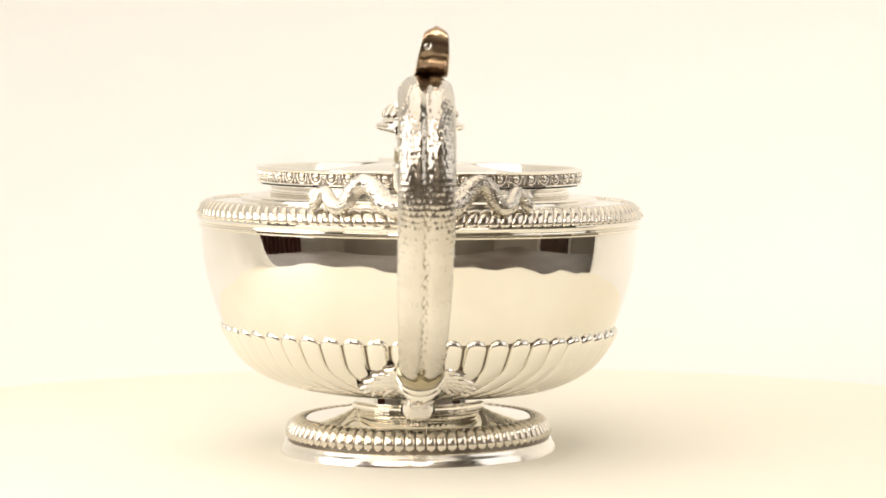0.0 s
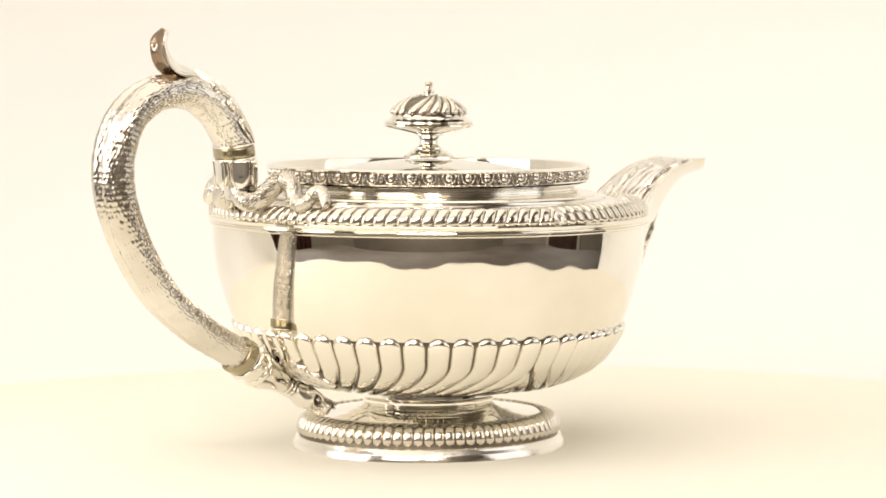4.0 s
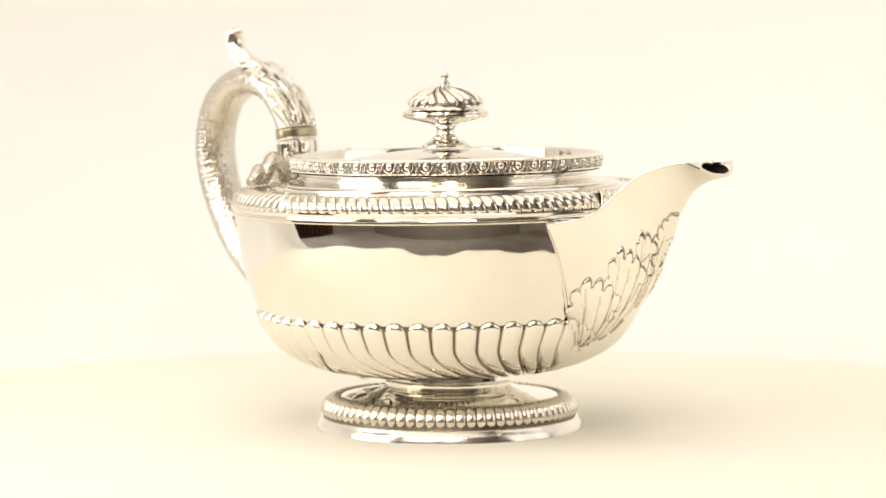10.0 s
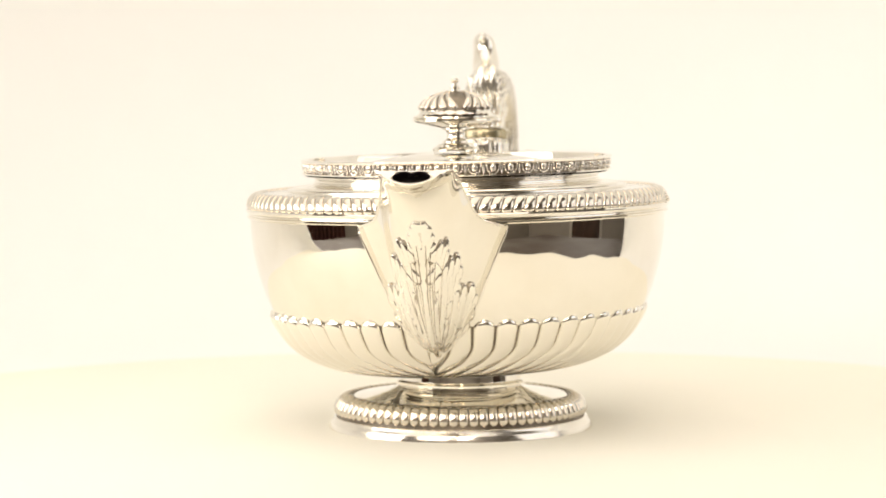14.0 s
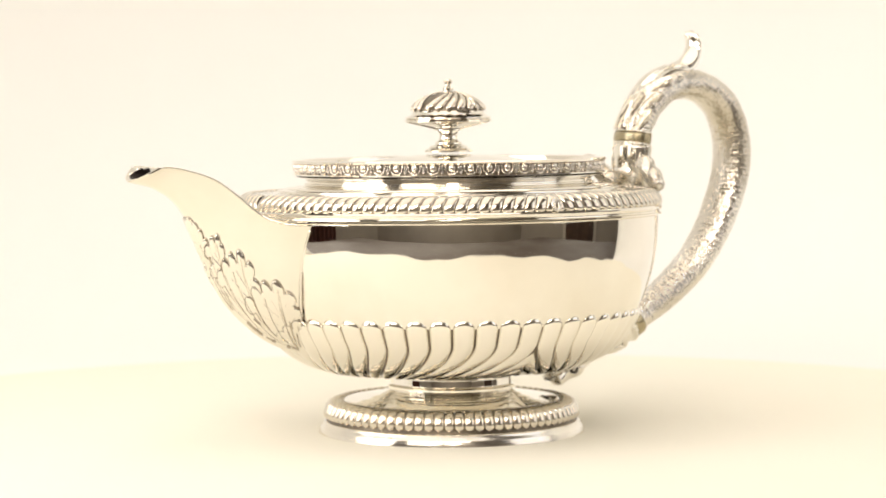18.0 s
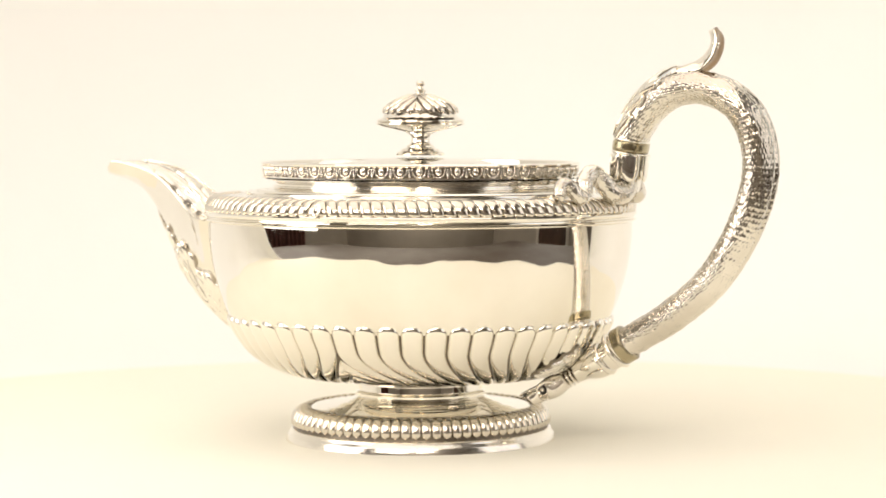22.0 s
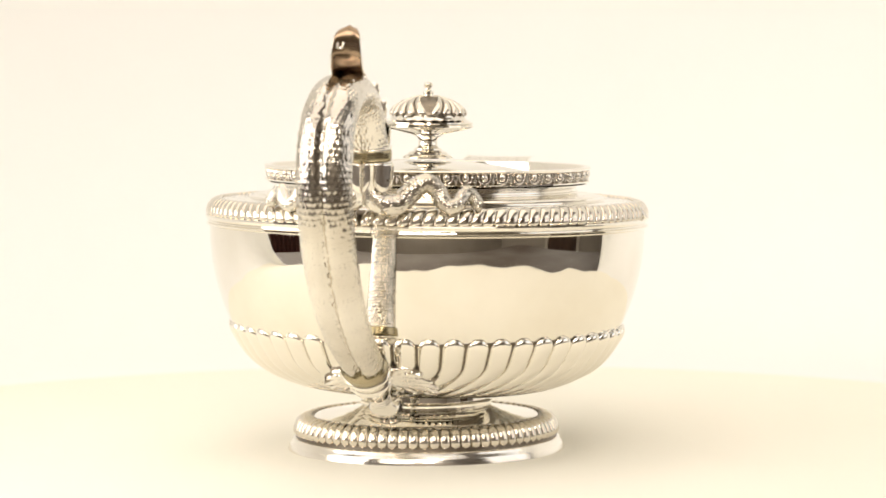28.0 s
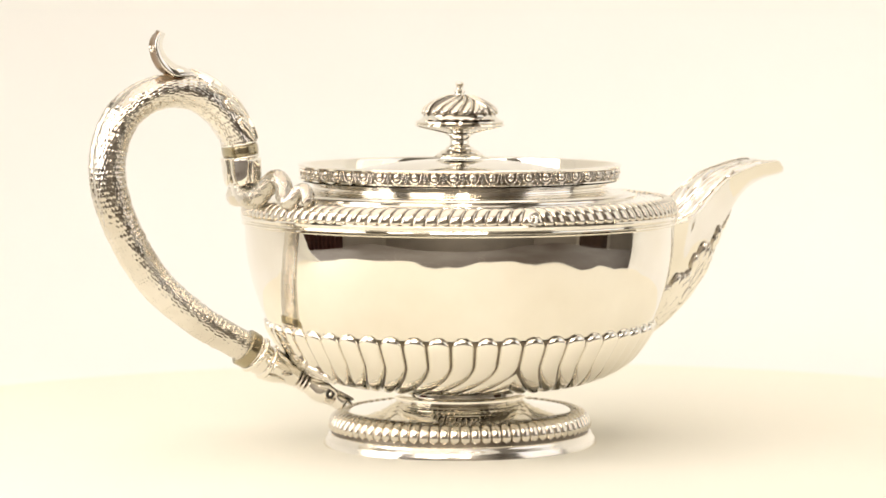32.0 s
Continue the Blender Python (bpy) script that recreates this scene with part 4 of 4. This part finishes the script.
def serpent_head():
    """Flat-browed head with blunt square snout."""
    line = along([(-0.0668, 0.0264), (-0.0635, 0.0245), (-0.0600, 0.0224), (-0.0560, 0.0202), (-0.0525, 0.0180), (-0.0507, 0.0168)], 30)
    tang, x, y = tube_frames(line, UPRIGHT)
    verts, n = [], 32
    for i in range(30):
        s = i / 29
        wide = 0.0034 + 0.0026 * math.exp(-((s - 0.38) / 0.24) ** 2) + 0.0014 * math.exp(-((s - 1.0) / 0.3) ** 2)
        tall = 0.0034 + 0.0014 * math.exp(-((s - 0.35) / 0.25) ** 2)
        cap = math.sqrt(max(0.0, 1 - max(0.0, (s - 0.9) / 0.1) ** 2)) * 0.5 + 0.5
        for j in range(n):
            w = 2 * math.pi * j / n
            c, q = math.cos(w), math.sin(w)
            c, q = math.copysign(abs(c) ** 0.7, c), math.copysign(abs(q) ** 0.75, q)
            verts.append(line[i] + x[i] * wide * cap * c + y[i] * tall * cap * q)
    return mesh_object("head", verts, grid_faces(30, n, wrap_cols=True) + [tuple(range(n)), tuple(range(29 * n, 30 * n))], CAST, handle, "cast silver serpent head with a blunt snout")


serpent_head()
for sy in (-1, 1):
    sweep("eye", [(-0.0586, sy * 0.0050, 0.0222), (-0.0578, sy * 0.0062, 0.0220)], (0, 0, 1), lambda s: (0.0015 - 0.0009 * s, 0.0015 - 0.0009 * s), CAST, handle, n=14)
    sweep("eye_socket", [(-0.0587, sy * 0.0048, 0.0222), (-0.0582, sy * 0.0057, 0.0221)], (0, 0, 1), lambda s: (0.0021, 0.0021), HOLLOW_BLACK, handle, "dark ring round the eye", n=14)
    sweep("brow", spline([(-0.0632, sy * 0.0046, 0.0256), (-0.0600, sy * 0.0058, 0.0254), (-0.0566, sy * 0.0056, 0.0234), (-0.0552, sy * 0.0050, 0.0212)], 12), (0, sy, 0.2),
          lambda s: (0.0009, 0.0008), CAST, handle, n=10)
    sweep("rivet", [(-0.0852, sy * 0.0074, 0.0368), (-0.0850, sy * 0.0092, 0.0367)], (0, 0, 1), lambda s: (0.0012 - 0.0005 * s, 0.0012 - 0.0005 * s), SILVER, handle, n=12)
    sweep("rivet", [(-0.0940, sy * 0.0090, 0.1180), (-0.0940, sy * 0.0104, 0.1180)], (0, 0, 1), lambda s: (0.0010 - 0.0004 * s, 0.0010 - 0.0004 * s), SILVER, handle, n=12)
    sweep("fang_row", along([(-0.0532, 0.0204), (-0.0505, 0.0188), (-0.0482, 0.0174)], 8) + np.array((0, sy * 0.0030, 0)), UPRIGHT, lambda s: (0.0004, 0.0006), CAST, handle, n=8)
sweep("upper_jaw", along([(-0.0590, 0.0240), (-0.0540, 0.0222), (-0.0500, 0.0204), (-0.0474, 0.0190)], 12), UPRIGHT, lambda s: (0.0046 - 0.0010 * s, 0.0013 - 0.0005 * s), CAST, handle, n=14)
# a solid black strip stands in for shade between the jaws
sweep("mouth", along([(-0.0550, 0.0212), (-0.0510, 0.0192), (-0.0486, 0.0178)], 8), UPRIGHT, lambda s: (0.0036, 0.0009), HOLLOW_BLACK, handle, "black strip for the shade between the open jaws", n=10)


# leaf sprays between the socket and the fluted bowl
def bowl_surface(side):
    prof = spline(FL, 80)
    lens = np.r_[0, np.cumsum(np.linalg.norm(np.diff(prof, axis=0), axis=1))]

    def place(a, b):
        # a runs out and down from the socket, b across
        along_r, turn = lens[-1] - 0.015 - a * 0.50 + b * 0.75, 180 - side * (1.5 + (a * 0.80 + b * 0.45) / 0.070 * 57.3)
        r, z = (np.interp(along_r, lens, prof[:, k]) for k in (0, 1))
        w = radians(turn)
        n = np.array((math.cos(w) * 0.8, math.sin(w) * 0.8, -0.6))
        return np.array((r * math.cos(w), r * math.sin(w), z)) + n * 0.0018, n
    return place


for side in (1, -1):
    leaf_patch("leaf_spray", bowl_surface(side), 64, 50, 0.030, 0.012,
               [(0.0, 0, 0.027, 0, 0.0026, 0.0018), (0.002, 0.0005, 0.025, 0.0040, 0.0020, 0.0018), (0.001, 0.0005, 0.020, 0.0070, 0.0020, 0.0018), (0.001, 0.0005, 0.014, 0.0088, 0.0019, 0.0018), (0.0, 0.0005, 0.008, 0.0090, 0.0018, 0.0016)], CAST, handle,
               "cast leaf spray against the fluted bowl")


# a round scroll where the rim's gadroons turn, over the chevrons where the flutes part
def scroll(turn):
    line = [(0.0018 * math.cos(w) * (1 - 0.03 * w), 0.0022 * math.sin(w) * (1 - 0.03 * w)) for w in np.linspace(0, 9, 40)]
    c = math.cos(radians(turn)), math.sin(radians(turn))
    pts = [((0.0906 - 0.5 * v) * c[0] - u * c[1], (0.0906 - 0.5 * v) * c[1] + u * c[0], 0.0992 + v) for u, v in line]
    return sweep("scroll", pts, (c[0], c[1], 0.5), lambda s: (0.0007, 0.0007), CAST, rim_band, n=8)


for turn in (-90 + SIDE, 90 + SIDE):
    scroll(turn)
    chevrons(turn)


def leaning(degrees, shift=0.0, drop=0.0):
    return Matrix.Translation((0, shift, 0.026 - drop)) @ pose(0, 0, 0, degrees, 0, 0) @ Matrix.Translation((0, 0, -0.026))


# the upper parts lean a little on the foot, and the handle was soldered slightly off its line
for ob in (body, rim_band, shoulder):
    ob.matrix_basis = leaning(0.8, drop=0.0013)
for ob in (gallery, gallery_band, rim, lid):
    ob.matrix_basis = leaning(0.8, drop=0.0009)
for ob in (knob, spout):
    ob.matrix_basis = leaning(0.8)
bowl.matrix_basis = leaning(1.4)
handle.matrix_basis = leaning(0.8, 0.0018)


# ---- what moves ----
def motions():
    walk(pot, [(t, pose(0, 0, 0.0032, 0, 0, turn) @ pose(0, 0.0018, 0)) for t, d, pan, tilt, turn in PATH])


motions()
